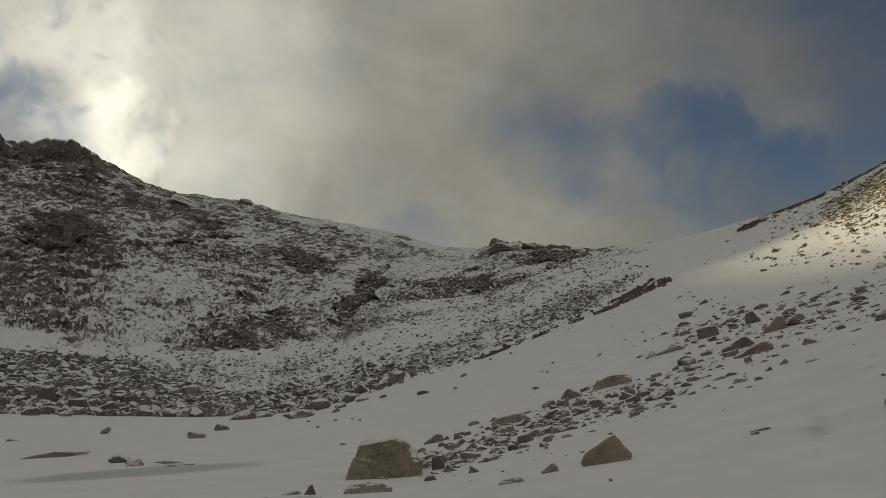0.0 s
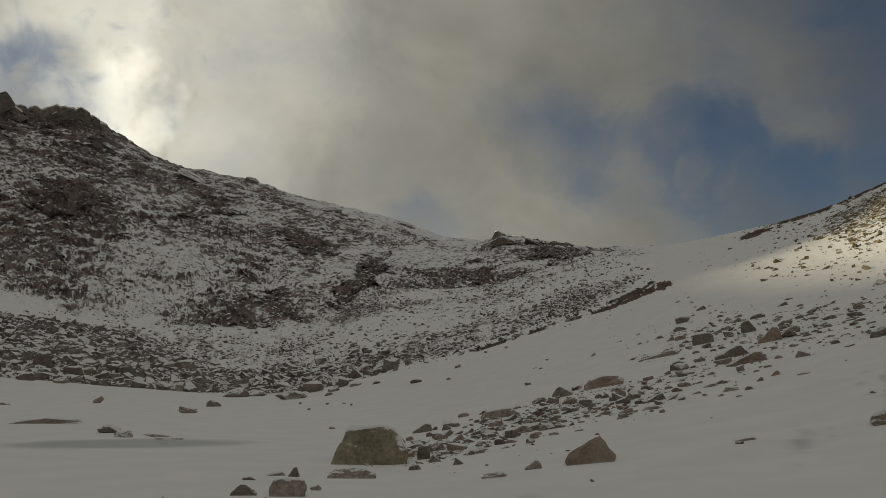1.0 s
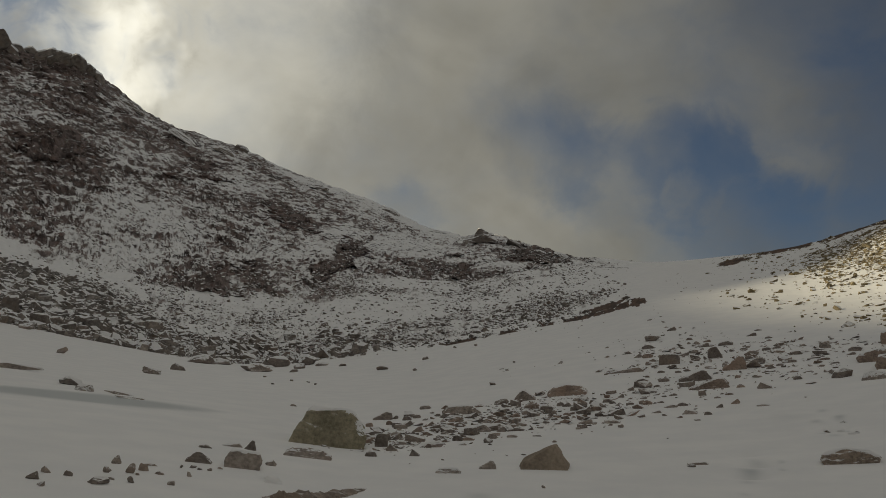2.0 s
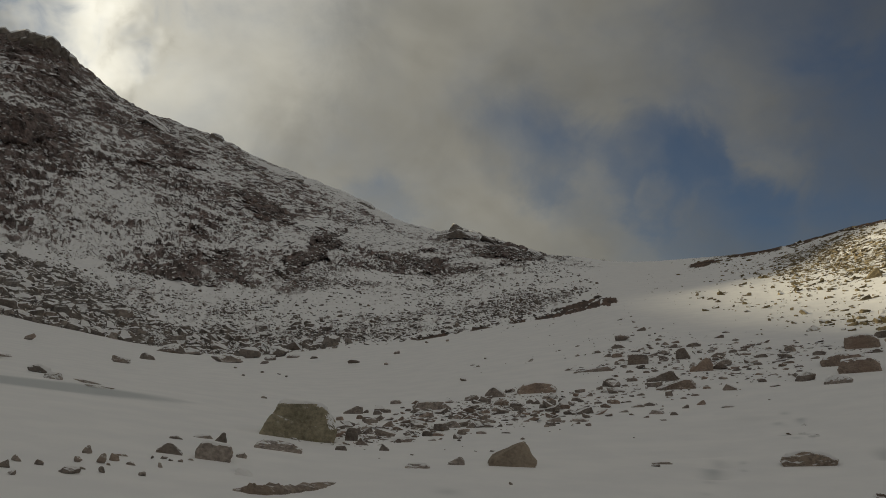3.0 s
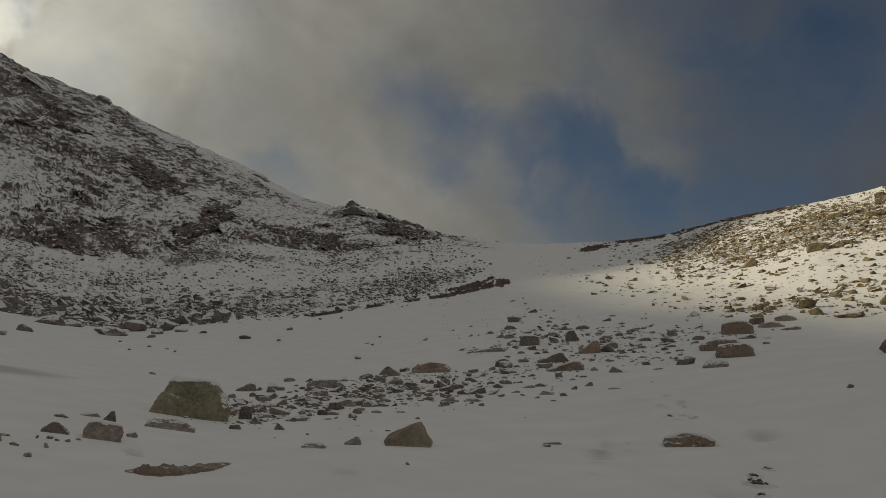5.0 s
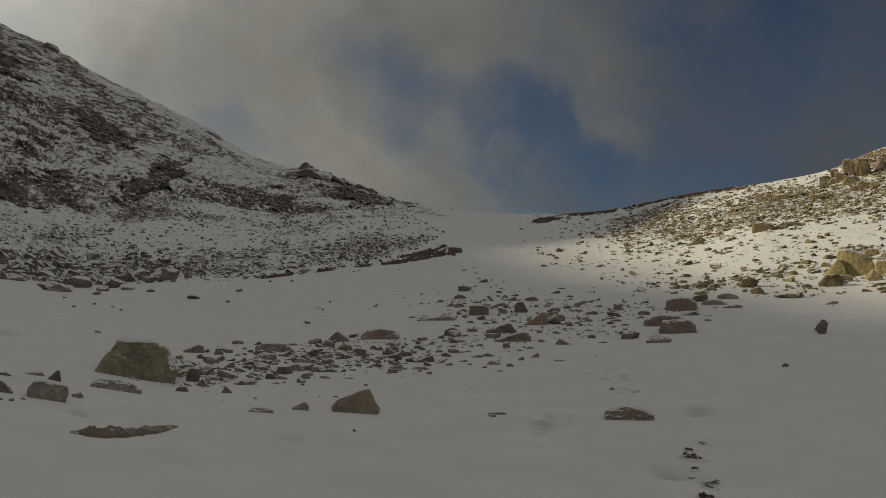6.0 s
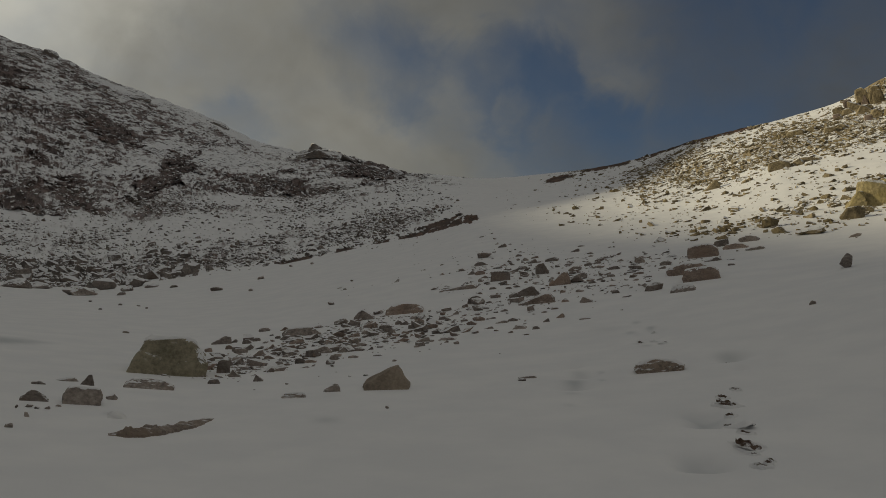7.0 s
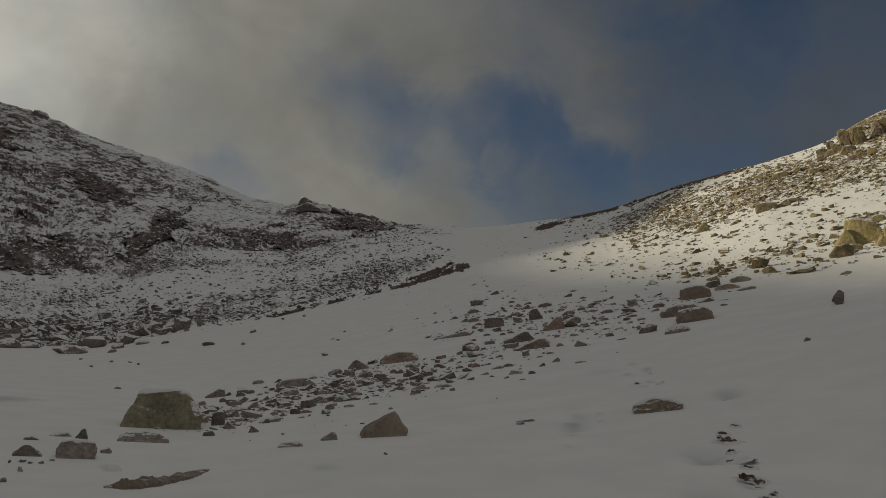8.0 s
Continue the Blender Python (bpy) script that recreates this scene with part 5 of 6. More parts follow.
boulder(-37.35, 98.06, 2.00, 0.80, d=1.50, seed=229, detail=3, cap=0.06, name="boulder", group="rocks at the foot of the scree", label="large grey boulder at the foot of the scree")
boulder(-31.37, 88.62, 1.29, 0.86, d=0.97, seed=230, detail=3, cap=0.06, name="boulder", group="rocks at the foot of the scree", label="large grey boulder at the foot of the scree")
boulder(-19.71, 49.87, 0.57, 0.41, d=0.43, seed=240, peak=0.3, label="dark rock alone on the snowy basin floor")
boulder(-22.09, 43.99, 0.53, 0.15, d=0.40, seed=241, detail=1, name="stone", label="small flat stone on the basin floor")
boulder(-13.06, 28.91, 2.30, 0.17, d=0.35, seed=242, name="rock_slab", label="long thin dark rib of rock in the snow")
boulder(-9.34, 24.90, 0.67, 0.24, mat=FAR, d=0.50, seed=243, label="rounded stone under a crust of icy snow")
boulder(-7.49, 23.61, 0.87, 0.07, d=0.17, seed=244, name="rock_slab", label="thin dark rib of rock in the snow")
boulder(-110.42, 234.73, 5.30, 3.10, mat=FAR, d=3.71, seed=300, form=BLOCK, detail=3, name="rock_tor", group="tors on the skyline", label="dark jagged rock tor on the mountain skyline")
boulder(-107.38, 236.72, 6.44, 3.49, mat=FAR, d=4.51, seed=301, form=HOOD, detail=3, name="rock_tor", group="tors on the skyline", label="dark jagged rock tor on the mountain skyline")
boulder(-105.30, 241.01, 4.61, 2.09, mat=FAR, d=3.23, seed=302, form=HOOD, detail=3, name="rock_tor", group="tors on the skyline", label="dark jagged rock tor on the mountain skyline")
boulder(-126.53, 241.75, 6.76, 1.63, mat=FAR, d=4.73, seed=303, form=PEAK, detail=3, name="rock_tor", group="tors on the skyline", label="dark jagged rock tor on the mountain skyline")
boulder(-123.38, 243.19, 4.38, 1.36, mat=FAR, d=3.07, seed=304, form=PEAK, detail=3, name="rock_tor", group="tors on the skyline", label="dark jagged rock tor on the mountain skyline")
boulder(-117.80, 240.41, 6.63, 1.73, mat=FAR, d=4.64, seed=305, form=BLOCK, detail=3, name="rock_tor", group="tors on the skyline", label="dark jagged rock tor on the mountain skyline")
boulder(-103.02, 244.41, 5.42, 1.45, mat=FAR, d=3.79, seed=306, form=HOOD, detail=3, name="rock_tor", group="tors on the skyline", label="dark jagged rock tor on the mountain skyline")
boulder(-112.08, 233.47, 3.78, 1.55, mat=FAR, d=2.65, seed=307, form=HOOD, detail=3, name="rock_tor", group="tors on the skyline", label="dark jagged rock tor on the mountain skyline")
boulder(-63.88, 250.36, 8.27, 1.67, mat=FAR, d=5.79, seed=308, form=PEAK, detail=3, name="rock_tor", group="tors on the skyline", label="dark jagged rock tor on the mountain skyline")
boulder(16.54, 243.40, 8.16, 2.18, mat=FAR, d=5.71, seed=309, form=PEAK, detail=3, name="rock_tor", group="tors on the skyline", label="dark jagged rock tor on the mountain skyline")
boulder(13.11, 250.18, 5.48, 1.25, mat=FAR, d=3.84, seed=310, form=BLOCK, detail=3, name="rock_tor", group="tors on the skyline", label="dark jagged rock tor on the mountain skyline")
boulder(-13.20, 272.49, 6.37, 1.36, mat=FAR, d=4.46, seed=311, form=HOOD, detail=3, name="rock_tor", group="tors on the skyline", label="dark jagged rock tor on the mountain skyline")
boulder(-35.98, 260.96, 6.15, 1.18, mat=FAR, d=4.30, seed=312, form=HOOD, detail=3, name="rock_tor", group="tors on the skyline", label="dark jagged rock tor on the mountain skyline")
boulder(25.25, 239.84, 5.98, 1.08, mat=FAR, d=4.18, seed=313, form=PEAK, detail=3, name="rock_tor", group="tors on the skyline", label="dark jagged rock tor on the mountain skyline")
boulder(36.21, 218.28, 6.44, 0.88, mat=FAR, d=4.51, seed=314, form=PEAK, detail=3, name="rock_tor", group="tors on the skyline", label="dark jagged rock tor on the mountain skyline")
boulder(-92.78, 248.27, 7.34, 1.45, mat=FAR, d=5.14, seed=316, form=HOOD, detail=3, name="rock_tor", group="tors on the skyline", label="dark jagged rock tor on the mountain skyline")
boulder(-76.77, 248.72, 9.46, 1.16, mat=FAR, d=6.62, seed=317, form=HOOD, detail=3, name="rock_tor", group="tors on the skyline", label="dark jagged rock tor on the mountain skyline")
boulder(30.99, 228.59, 5.05, 0.92, mat=FAR, d=3.53, seed=318, form=PEAK, detail=3, name="rock_tor", group="tors on the skyline", label="dark jagged rock tor on the mountain skyline")
boulder(2.90, 272.56, 5.96, 0.81, mat=FAR, d=4.18, seed=319, form=PEAK, detail=3, name="rock_tor", group="tors on the skyline", label="dark jagged rock tor on the mountain skyline")
boulder(-126.63, 227.54, 5.70, 4.66, mat=FAR, d=3.99, seed=320, form=BLOCK, detail=3, name="rock_tor", group="tors on the skyline", label="dark jagged rock tor on the mountain skyline")
boulder(-126.75, 237.26, 5.89, 1.87, mat=FAR, d=4.12, seed=321, form=HOOD, detail=3, name="rock_tor", group="tors on the skyline", label="dark jagged rock tor on the mountain skyline")
boulder(16.6, 264.5, 4.6, 2.1, mat=FAR, d=4.0, seed=326, form=PEAK, detail=3, name="rock_tor", group="tors on the skyline", label="small dark rock peak on the saddle of the skyline")
boulder(-62.6, 263.5, 4.6, 1.5, mat=FAR, d=3.4, seed=325, form=SLAB, detail=3, cap=0.1, name="rock_tor", group="tors on the skyline", label="square-cut rock step on the mountain skyline")
boulder(30.26, 36.26, 1.82, 1.32, mat=SUNLIT_YELLOW, d=1.45, seed=740, form=BLOCK, detail=3, name="boulder", group="blocks of the yellow outcrop", label="angular yellowish outcrop block on the sunny slope")
boulder(29.41, 36.44, 1.12, 0.85, mat=SUNLIT_YELLOW, d=0.89, seed=741, form=LEAN, detail=3, name="boulder", group="blocks of the yellow outcrop", label="angular yellowish outcrop block on the sunny slope")
boulder(30.95, 34.83, 0.92, 0.77, mat=SUNLIT_YELLOW, d=0.73, seed=742, form=BLOCK, detail=3, name="boulder", group="blocks of the yellow outcrop", label="angular yellowish outcrop block on the sunny slope")
boulder(29.49, 33.90, 0.78, 0.55, mat=SUNLIT_YELLOW, d=0.62, seed=743, form=PEAK, detail=3, name="boulder", group="blocks of the yellow outcrop", label="angular yellowish outcrop block on the sunny slope")
boulder(28.58, 34.88, 0.85, 0.30, mat=OCHRE, d=0.68, seed=744, form=FLAT, detail=3, name="boulder", group="blocks of the yellow outcrop", label="angular yellowish outcrop block on the sunny slope")
boulder(32.72, 36.02, 0.84, 0.48, mat=OCHRE, d=0.67, seed=745, form=HOOD, detail=3, name="boulder", group="blocks of the yellow outcrop", label="angular yellowish outcrop block on the sunny slope")
boulder(34.81, 40.50, 0.86, 0.42, mat=SUNLIT_YELLOW, d=0.69, seed=746, form=SLAB, detail=3, name="boulder", group="blocks of the yellow outcrop", label="angular yellowish outcrop block on the sunny slope")
boulder(29.60, 38.54, 0.49, 0.22, mat=OCHRE, d=0.40, seed=747, form=FLAT, detail=3, name="boulder", group="blocks of the yellow outcrop", label="angular yellowish outcrop block on the sunny slope")
boulder(31.24, 39.71, 0.58, 0.26, mat=OCHRE, d=0.46, seed=748, form=PEAK, detail=3, name="boulder", group="blocks of the yellow outcrop", label="angular yellowish outcrop block on the sunny slope")
boulder(30.80, 33.19, 0.50, 0.22, mat=OCHRE, d=0.40, seed=749, form=FLAT, detail=3, name="boulder", group="blocks of the yellow outcrop", label="angular yellowish outcrop block on the sunny slope")
boulder(58.87, 74.27, 1.58, 1.17, mat=OCHRE, d=1.19, seed=4400, form=PEAK, detail=3, name="crag", group="crags at the top of the slope", label="jagged ochre crag on the skyline")
boulder(58.02, 75.48, 1.21, 0.95, mat=OCHRE, d=0.91, seed=4401, form=SLAB, detail=3, name="crag", group="crags at the top of the slope", label="jagged ochre crag on the skyline")
boulder(59.77, 74.00, 0.99, 0.83, mat=RUST, d=0.74, seed=4402, form=LEAN, detail=3, name="crag", group="crags at the top of the slope", label="jagged ochre crag on the skyline")
boulder(60.32, 74.62, 1.54, 1.81, mat=OCHRE, d=1.15, seed=4410, form=HOOD, detail=3, name="crag", group="crags at the top of the slope", label="jagged ochre crag on the skyline")
boulder(61.54, 74.35, 1.18, 1.48, mat=OCHRE, d=0.88, seed=4411, form=BLOCK, detail=3, name="crag", group="crags at the top of the slope", label="jagged ochre crag on the skyline")
boulder(59.06, 75.19, 0.96, 1.28, mat=RUST, d=0.72, seed=4412, form=BLOCK, detail=3, name="crag", group="crags at the top of the slope", label="jagged ochre crag on the skyline")
boulder(60.15, 72.89, 1.40, 1.71, mat=OCHRE, d=1.04, seed=4420, form=PEAK, detail=3, name="crag", group="crags at the top of the slope", label="jagged ochre crag on the skyline")
boulder(59.88, 72.11, 1.07, 1.40, mat=OCHRE, d=0.80, seed=4421, form=SLAB, detail=3, name="crag", group="crags at the top of the slope", label="jagged ochre crag on the skyline")
boulder(59.51, 73.69, 0.87, 1.21, mat=RUST, d=0.65, seed=4422, form=LEAN, detail=3, name="crag", group="crags at the top of the slope", label="jagged ochre crag on the skyline")
boulder(57.70, 73.89, 1.20, 0.62, mat=OCHRE, d=0.91, seed=4430, form=HOOD, detail=3, name="crag", group="crags at the top of the slope", label="jagged ochre crag on the skyline")
boulder(58.22, 75.00, 0.92, 0.50, mat=OCHRE, d=0.69, seed=4431, form=BLOCK, detail=3, name="crag", group="crags at the top of the slope", label="jagged ochre crag on the skyline")
boulder(56.56, 74.07, 0.75, 0.44, mat=RUST, d=0.57, seed=4432, form=BLOCK, detail=3, name="crag", group="crags at the top of the slope", label="jagged ochre crag on the skyline")
boulder(56.72, 70.29, 1.74, 0.82, mat=OCHRE, d=1.30, seed=4440, form=PEAK, detail=3, name="crag", group="crags at the top of the slope", label="jagged ochre crag on the skyline")
boulder(57.60, 71.13, 1.33, 0.67, mat=OCHRE, d=1.00, seed=4441, form=SLAB, detail=3, name="crag", group="crags at the top of the slope", label="jagged ochre crag on the skyline")
boulder(57.09, 70.72, 1.08, 0.58, mat=RUST, d=0.81, seed=4442, form=LEAN, detail=3, name="crag", group="crags at the top of the slope", label="jagged ochre crag on the skyline")
boulder(54.80, 66.17, 1.22, 0.77, mat=OCHRE, d=0.91, seed=4450, form=HOOD, detail=3, name="crag", group="crags at the top of the slope", label="jagged ochre crag on the skyline")
boulder(55.17, 65.04, 0.93, 0.63, mat=OCHRE, d=0.70, seed=4451, form=BLOCK, detail=3, name="crag", group="crags at the top of the slope", label="jagged ochre crag on the skyline")
boulder(53.52, 65.65, 0.76, 0.55, mat=RUST, d=0.57, seed=4452, form=BLOCK, detail=3, name="crag", group="crags at the top of the slope", label="jagged ochre crag on the skyline")
boulder(62.21, 72.23, 1.99, 1.51, mat=OCHRE, d=1.50, seed=4600, form=PEAK, detail=3, name="crag", group="crags at the top of the slope", label="jagged ochre crag on the skyline")
boulder(63.19, 72.88, 1.52, 1.23, mat=OCHRE, d=1.14, seed=4601, form=SLAB, detail=3, name="crag", group="crags at the top of the slope", label="jagged ochre crag on the skyline")
boulder(61.31, 71.86, 1.25, 1.07, mat=RUST, d=0.94, seed=4602, form=LEAN, detail=3, name="crag", group="crags at the top of the slope", label="jagged ochre crag on the skyline")
boulder(62.87, 70.73, 1.81, 1.84, mat=OCHRE, d=1.35, seed=4610, form=HOOD, detail=3, name="crag", group="crags at the top of the slope", label="jagged ochre crag on the skyline")
boulder(62.48, 71.91, 1.38, 1.50, mat=OCHRE, d=1.03, seed=4611, form=BLOCK, detail=3, name="crag", group="crags at the top of the slope", label="jagged ochre crag on the skyline")
boulder(61.84, 71.94, 1.13, 1.30, mat=RUST, d=0.85, seed=4612, form=BLOCK, detail=3, name="crag", group="crags at the top of the slope", label="jagged ochre crag on the skyline")
boulder(62.44, 68.05, 1.94, 1.57, mat=OCHRE, d=1.45, seed=4620, form=PEAK, detail=3, name="crag", group="crags at the top of the slope", label="jagged ochre crag on the skyline")
boulder(62.34, 69.20, 1.48, 1.28, mat=OCHRE, d=1.11, seed=4621, form=SLAB, detail=3, name="crag", group="crags at the top of the slope", label="jagged ochre crag on the skyline")
boulder(62.74, 68.46, 1.21, 1.11, mat=RUST, d=0.91, seed=4622, form=LEAN, detail=3, name="crag", group="crags at the top of the slope", label="jagged ochre crag on the skyline")
boulder(65.20, 69.41, 1.81, 1.86, mat=OCHRE, d=1.36, seed=4630, form=HOOD, detail=3, name="crag", group="crags at the top of the slope", label="jagged ochre crag on the skyline")
boulder(66.00, 70.29, 1.39, 1.52, mat=OCHRE, d=1.04, seed=4631, form=BLOCK, detail=3, name="crag", group="crags at the top of the slope", label="jagged ochre crag on the skyline")
boulder(64.36, 70.53, 1.13, 1.31, mat=RUST, d=0.85, seed=4632, form=BLOCK, detail=3, name="crag", group="crags at the top of the slope", label="jagged ochre crag on the skyline")
boulder(67.35, 70.03, 1.67, 1.78, mat=OCHRE, d=1.25, seed=4640, form=PEAK, detail=3, name="crag", group="crags at the top of the slope", label="jagged ochre crag on the skyline")
boulder(67.89, 69.63, 1.28, 1.45, mat=OCHRE, d=0.96, seed=4641, form=SLAB, detail=3, name="crag", group="crags at the top of the slope", label="jagged ochre crag on the skyline")
boulder(67.64, 68.94, 1.04, 1.25, mat=RUST, d=0.78, seed=4642, form=LEAN, detail=3, name="crag", group="crags at the top of the slope", label="jagged ochre crag on the skyline")
boulder(62.06, 65.13, 1.71, 1.09, mat=OCHRE, d=1.29, seed=4650, form=HOOD, detail=3, name="crag", group="crags at the top of the slope", label="jagged ochre crag on the skyline")
boulder(63.01, 65.73, 1.31, 0.89, mat=OCHRE, d=0.98, seed=4651, form=BLOCK, detail=3, name="crag", group="crags at the top of the slope", label="jagged ochre crag on the skyline")
boulder(62.86, 63.95, 1.07, 0.77, mat=RUST, d=0.81, seed=4652, form=BLOCK, detail=3, name="crag", group="crags at the top of the slope", label="jagged ochre crag on the skyline")
boulder(60.12, 66.42, 1.88, 0.87, mat=OCHRE, d=1.41, seed=4660, form=PEAK, detail=3, name="crag", group="crags at the top of the slope", label="jagged ochre crag on the skyline")
boulder(59.91, 66.25, 1.44, 0.71, mat=OCHRE, d=1.08, seed=4661, form=SLAB, detail=3, name="crag", group="crags at the top of the slope", label="jagged ochre crag on the skyline")
boulder(60.42, 67.67, 1.17, 0.62, mat=RUST, d=0.88, seed=4662, form=LEAN, detail=3, name="crag", group="crags at the top of the slope", label="jagged ochre crag on the skyline")
boulder(27.23, 34.01, 1.16, 0.58, mat=OCHRE, d=0.87, seed=252, label="ochre stone below an outcrop")
boulder(17.17, 21.55, 0.39, 0.42, d=0.30, seed=253, label="lone dark stone on smooth snow")
boulder(24.50, 36.32, 0.86, 0.55, mat=OCHRE, d=0.65, seed=254, label="ochre boulder on the sunny slope")
boulder(23.43, 34.05, 0.66, 0.33, mat=OCHRE, d=0.50, seed=255, label="ochre stone on the sunny slope")
boulder(23.69, 31.87, 0.89, 0.25, mat=OCHRE, d=0.66, seed=256, label="flat ochre stone on the sunny slope")
boulder(23.28, 32.20, 0.53, 0.18, mat=OCHRE, d=0.40, seed=257, label="flat ochre stone on the sunny slope")
boulder(34.98, 59.79, 1.18, 0.7, mat=OCHRE, d=0.88, seed=258, form=LEAN, detail=3, label="brown outcrop rock on the upper slope")
boulder(38.72, 56.88, 1.69, 0.65, mat=OCHRE, d=1.18, seed=2590, form=SLAB, detail=3, label="ochre outcrop ledge on the upper slope")
boulder(39.83, 56.61, 1.42, 0.52, mat=OCHRE, d=0.99, seed=2591, form=LEAN, detail=3, label="ochre outcrop ledge on the upper slope")
boulder(40.72, 56.49, 1.01, 0.43, mat=OCHRE, d=0.71, seed=2592, form=FLAT, detail=3, label="ochre outcrop ledge on the upper slope")
boulder(49.44, 65.45, 1.10, 0.61, mat=OCHRE, d=0.77, seed=2600, form=SLAB, detail=3, label="ochre outcrop ledge on the upper slope")
boulder(50.15, 65.42, 0.93, 0.49, mat=OCHRE, d=0.65, seed=2601, form=LEAN, detail=3, label="ochre outcrop ledge on the upper slope")
boulder(50.71, 65.49, 0.66, 0.41, mat=OCHRE, d=0.46, seed=2602, form=FLAT, detail=3, label="ochre outcrop ledge on the upper slope")
boulder(48.83, 69.51, 1.71, 0.57, mat=OCHRE, d=1.20, seed=2610, form=SLAB, detail=3, label="ochre outcrop ledge on the upper slope")
boulder(49.94, 69.21, 1.44, 0.46, mat=OCHRE, d=1.01, seed=2611, form=LEAN, detail=3, label="ochre outcrop ledge on the upper slope")
boulder(50.83, 69.07, 1.03, 0.38, mat=OCHRE, d=0.72, seed=2612, form=FLAT, detail=3, label="ochre outcrop ledge on the upper slope")
boulder(12.58, 16.86, 0.16, 0.09, d=0.12, seed=270, detail=1, name="stone", label="small dark stone on smooth snow")


# ---- rubble ----
def shard(rng, points=11):
    """A small broken stone: the hull of a few points, about unit size."""
    bm = bmesh.new()
    for _ in range(points):
        v = Vector((rng.gauss(0, 1), rng.gauss(0, 1), rng.gauss(0, 1))).normalized() * rng.uniform(0.8, 1.0)
        bm.verts.new((v.x * 0.6, v.y * 0.45, v.z * 0.36))
    hull = bmesh.ops.convex_hull(bm, input=bm.verts)
    bmesh.ops.delete(bm, geom=list({g for g in hull["geom_interior"] + hull["geom_unused"] if isinstance(g, bmesh.types.BMVert)}), context="VERTS")
    bmesh.ops.recalc_face_normals(bm, faces=bm.faces)
    bmesh.ops.triangulate(bm, faces=bm.faces)
    return bm


def chunk(rng):
    """A blocky stone: a box with shaken corners."""
    bm = bmesh.new()
    for i in range(8):
        x, y, z = (i & 1) - 0.5, (i >> 1 & 1) - 0.5, (i >> 2) - 0.5
        bm.verts.new((x * rng.uniform(0.6, 1.15), y * rng.uniform(0.5, 0.95), z * rng.uniform(0.4, 0.85)))
    for _ in range(3):
        bm.verts.new((rng.uniform(-0.55, 0.55), rng.uniform(-0.45, 0.45), rng.choice((-0.4, 0.42))))
    hull = bmesh.ops.convex_hull(bm, input=bm.verts)
    bmesh.ops.delete(bm, geom=list({g for g in hull["geom_interior"] + hull["geom_unused"] if isinstance(g, bmesh.types.BMVert)}), context="VERTS")
    bmesh.ops.recalc_face_normals(bm, faces=bm.faces)
    bmesh.ops.triangulate(bm, faces=bm.faces)
    return bm


dice = random.Random(11)
SHARDS, CHUNKS = [], []
for k in range(28):
    b = shard(dice) if k < 14 else chunk(dice)
    b.verts.index_update()
    (SHARDS if k < 14 else CHUNKS).append((np.array([v.co[:] for v in b.verts]), np.array([[v.index for v in f.verts] for f in b.faces])))
    b.free()


def scatter(name, label, mat, count, s_range, az_range, size, keep, seed, flat=1.0, slant=0.5, lie=0.0, stones=SHARDS):
    """Many stones strewn over a stretch of the ground, as one heap; `lie` tilts them with it."""
    rng = np.random.RandomState(seed)
    s, az = rng.uniform(*s_range, count * 14), rng.uniform(*az_range, count * 14)
    at, bare = sheet_points(s, az)
    el = np.degrees(np.arctan2(at[:, 2] - EYE, np.hypot(at[:, 0], at[:, 1])))
    kept = np.flatnonzero(rng.uniform(0, 1, len(s)) < keep(s, az, el, bare, at))[:count]
    at = at[kept]
    a, b = sheet_points(s[kept], az[kept] + 0.4)[0] - at, sheet_points(s[kept] + 0.02, az[kept])[0] - at
    det = a[:, 0] * b[:, 1] - a[:, 1] * b[:, 0]
    lean = lie * np.clip(np.stack([a[:, 2] * b[:, 1] - a[:, 1] * b[:, 2], a[:, 0] * b[:, 2] - a[:, 2] * b[:, 0]], 1) / np.where(np.abs(det) < 1e-9, 1e-9, det)[:, None], -0.9, 0.9)
    verts, faces, total = [], [], 0
    for place, tilt in zip(at, lean):
        v, f = stones[rng.randint(len(stones))]
        big = size[0] * (size[1] / size[0]) ** (rng.uniform() ** 2.0)
        turn = np.array(Euler((rng.uniform(-slant, slant), rng.uniform(-slant, slant), rng.uniform(0, 6.3))).to_matrix())
        w = (v * big * np.array([rng.uniform(1, 1.4), rng.uniform(0.7, 1.2), flat * rng.uniform(0.8, 1.5)])) @ turn.T
        w[:, 2] += w[:, :2] @ tilt
        w = w + place
        w[:, 2] += 0.1 * big * flat
        verts.append(w)
        faces.append(f + total)
        total += len(v)
    mesh = bpy.data.meshes.new(name)
    mesh.from_pydata(np.concatenate(verts).tolist(), [], np.concatenate(faces).tolist())
    mesh.materials.append(mat)
    return tagged(new(name, mesh), label, "rubble", kind="stuff")


def patchy(az, el, size=6.0, shift=0.0):
    """A soft random cover between 0 and 1 over the hillside."""
    return np.clip(0.5 + 1.8 * fbm(az, el * 2.6, np.full_like(az, shift), size, 4, 0.6), 0, 1)


def fade(az):
    return smooth(-az, -15.5, -8.0)


def scree_cover(s, az, el, bare, at):
    low = smooth(-s, -4.7, -4.2) * smooth(-az, 2, 12)
    return fade(az) * smooth(-s, -5.1, -4.7) * (bare < 1.15) * np.clip(0.1 + 2.2 * bare ** 2, 0.02, 1) * (0.1 + 0.9 * patchy(az, el, 1.6) * patchy(az, el, 6.0, 2.0)) * (0.5 + low)


def coarse_cover(s, az, el, bare, at):
    return patchy(az, el, 3.0, 5.0) * smooth(-s, -4.5, -4.05) * smooth(-az, 1, 9)


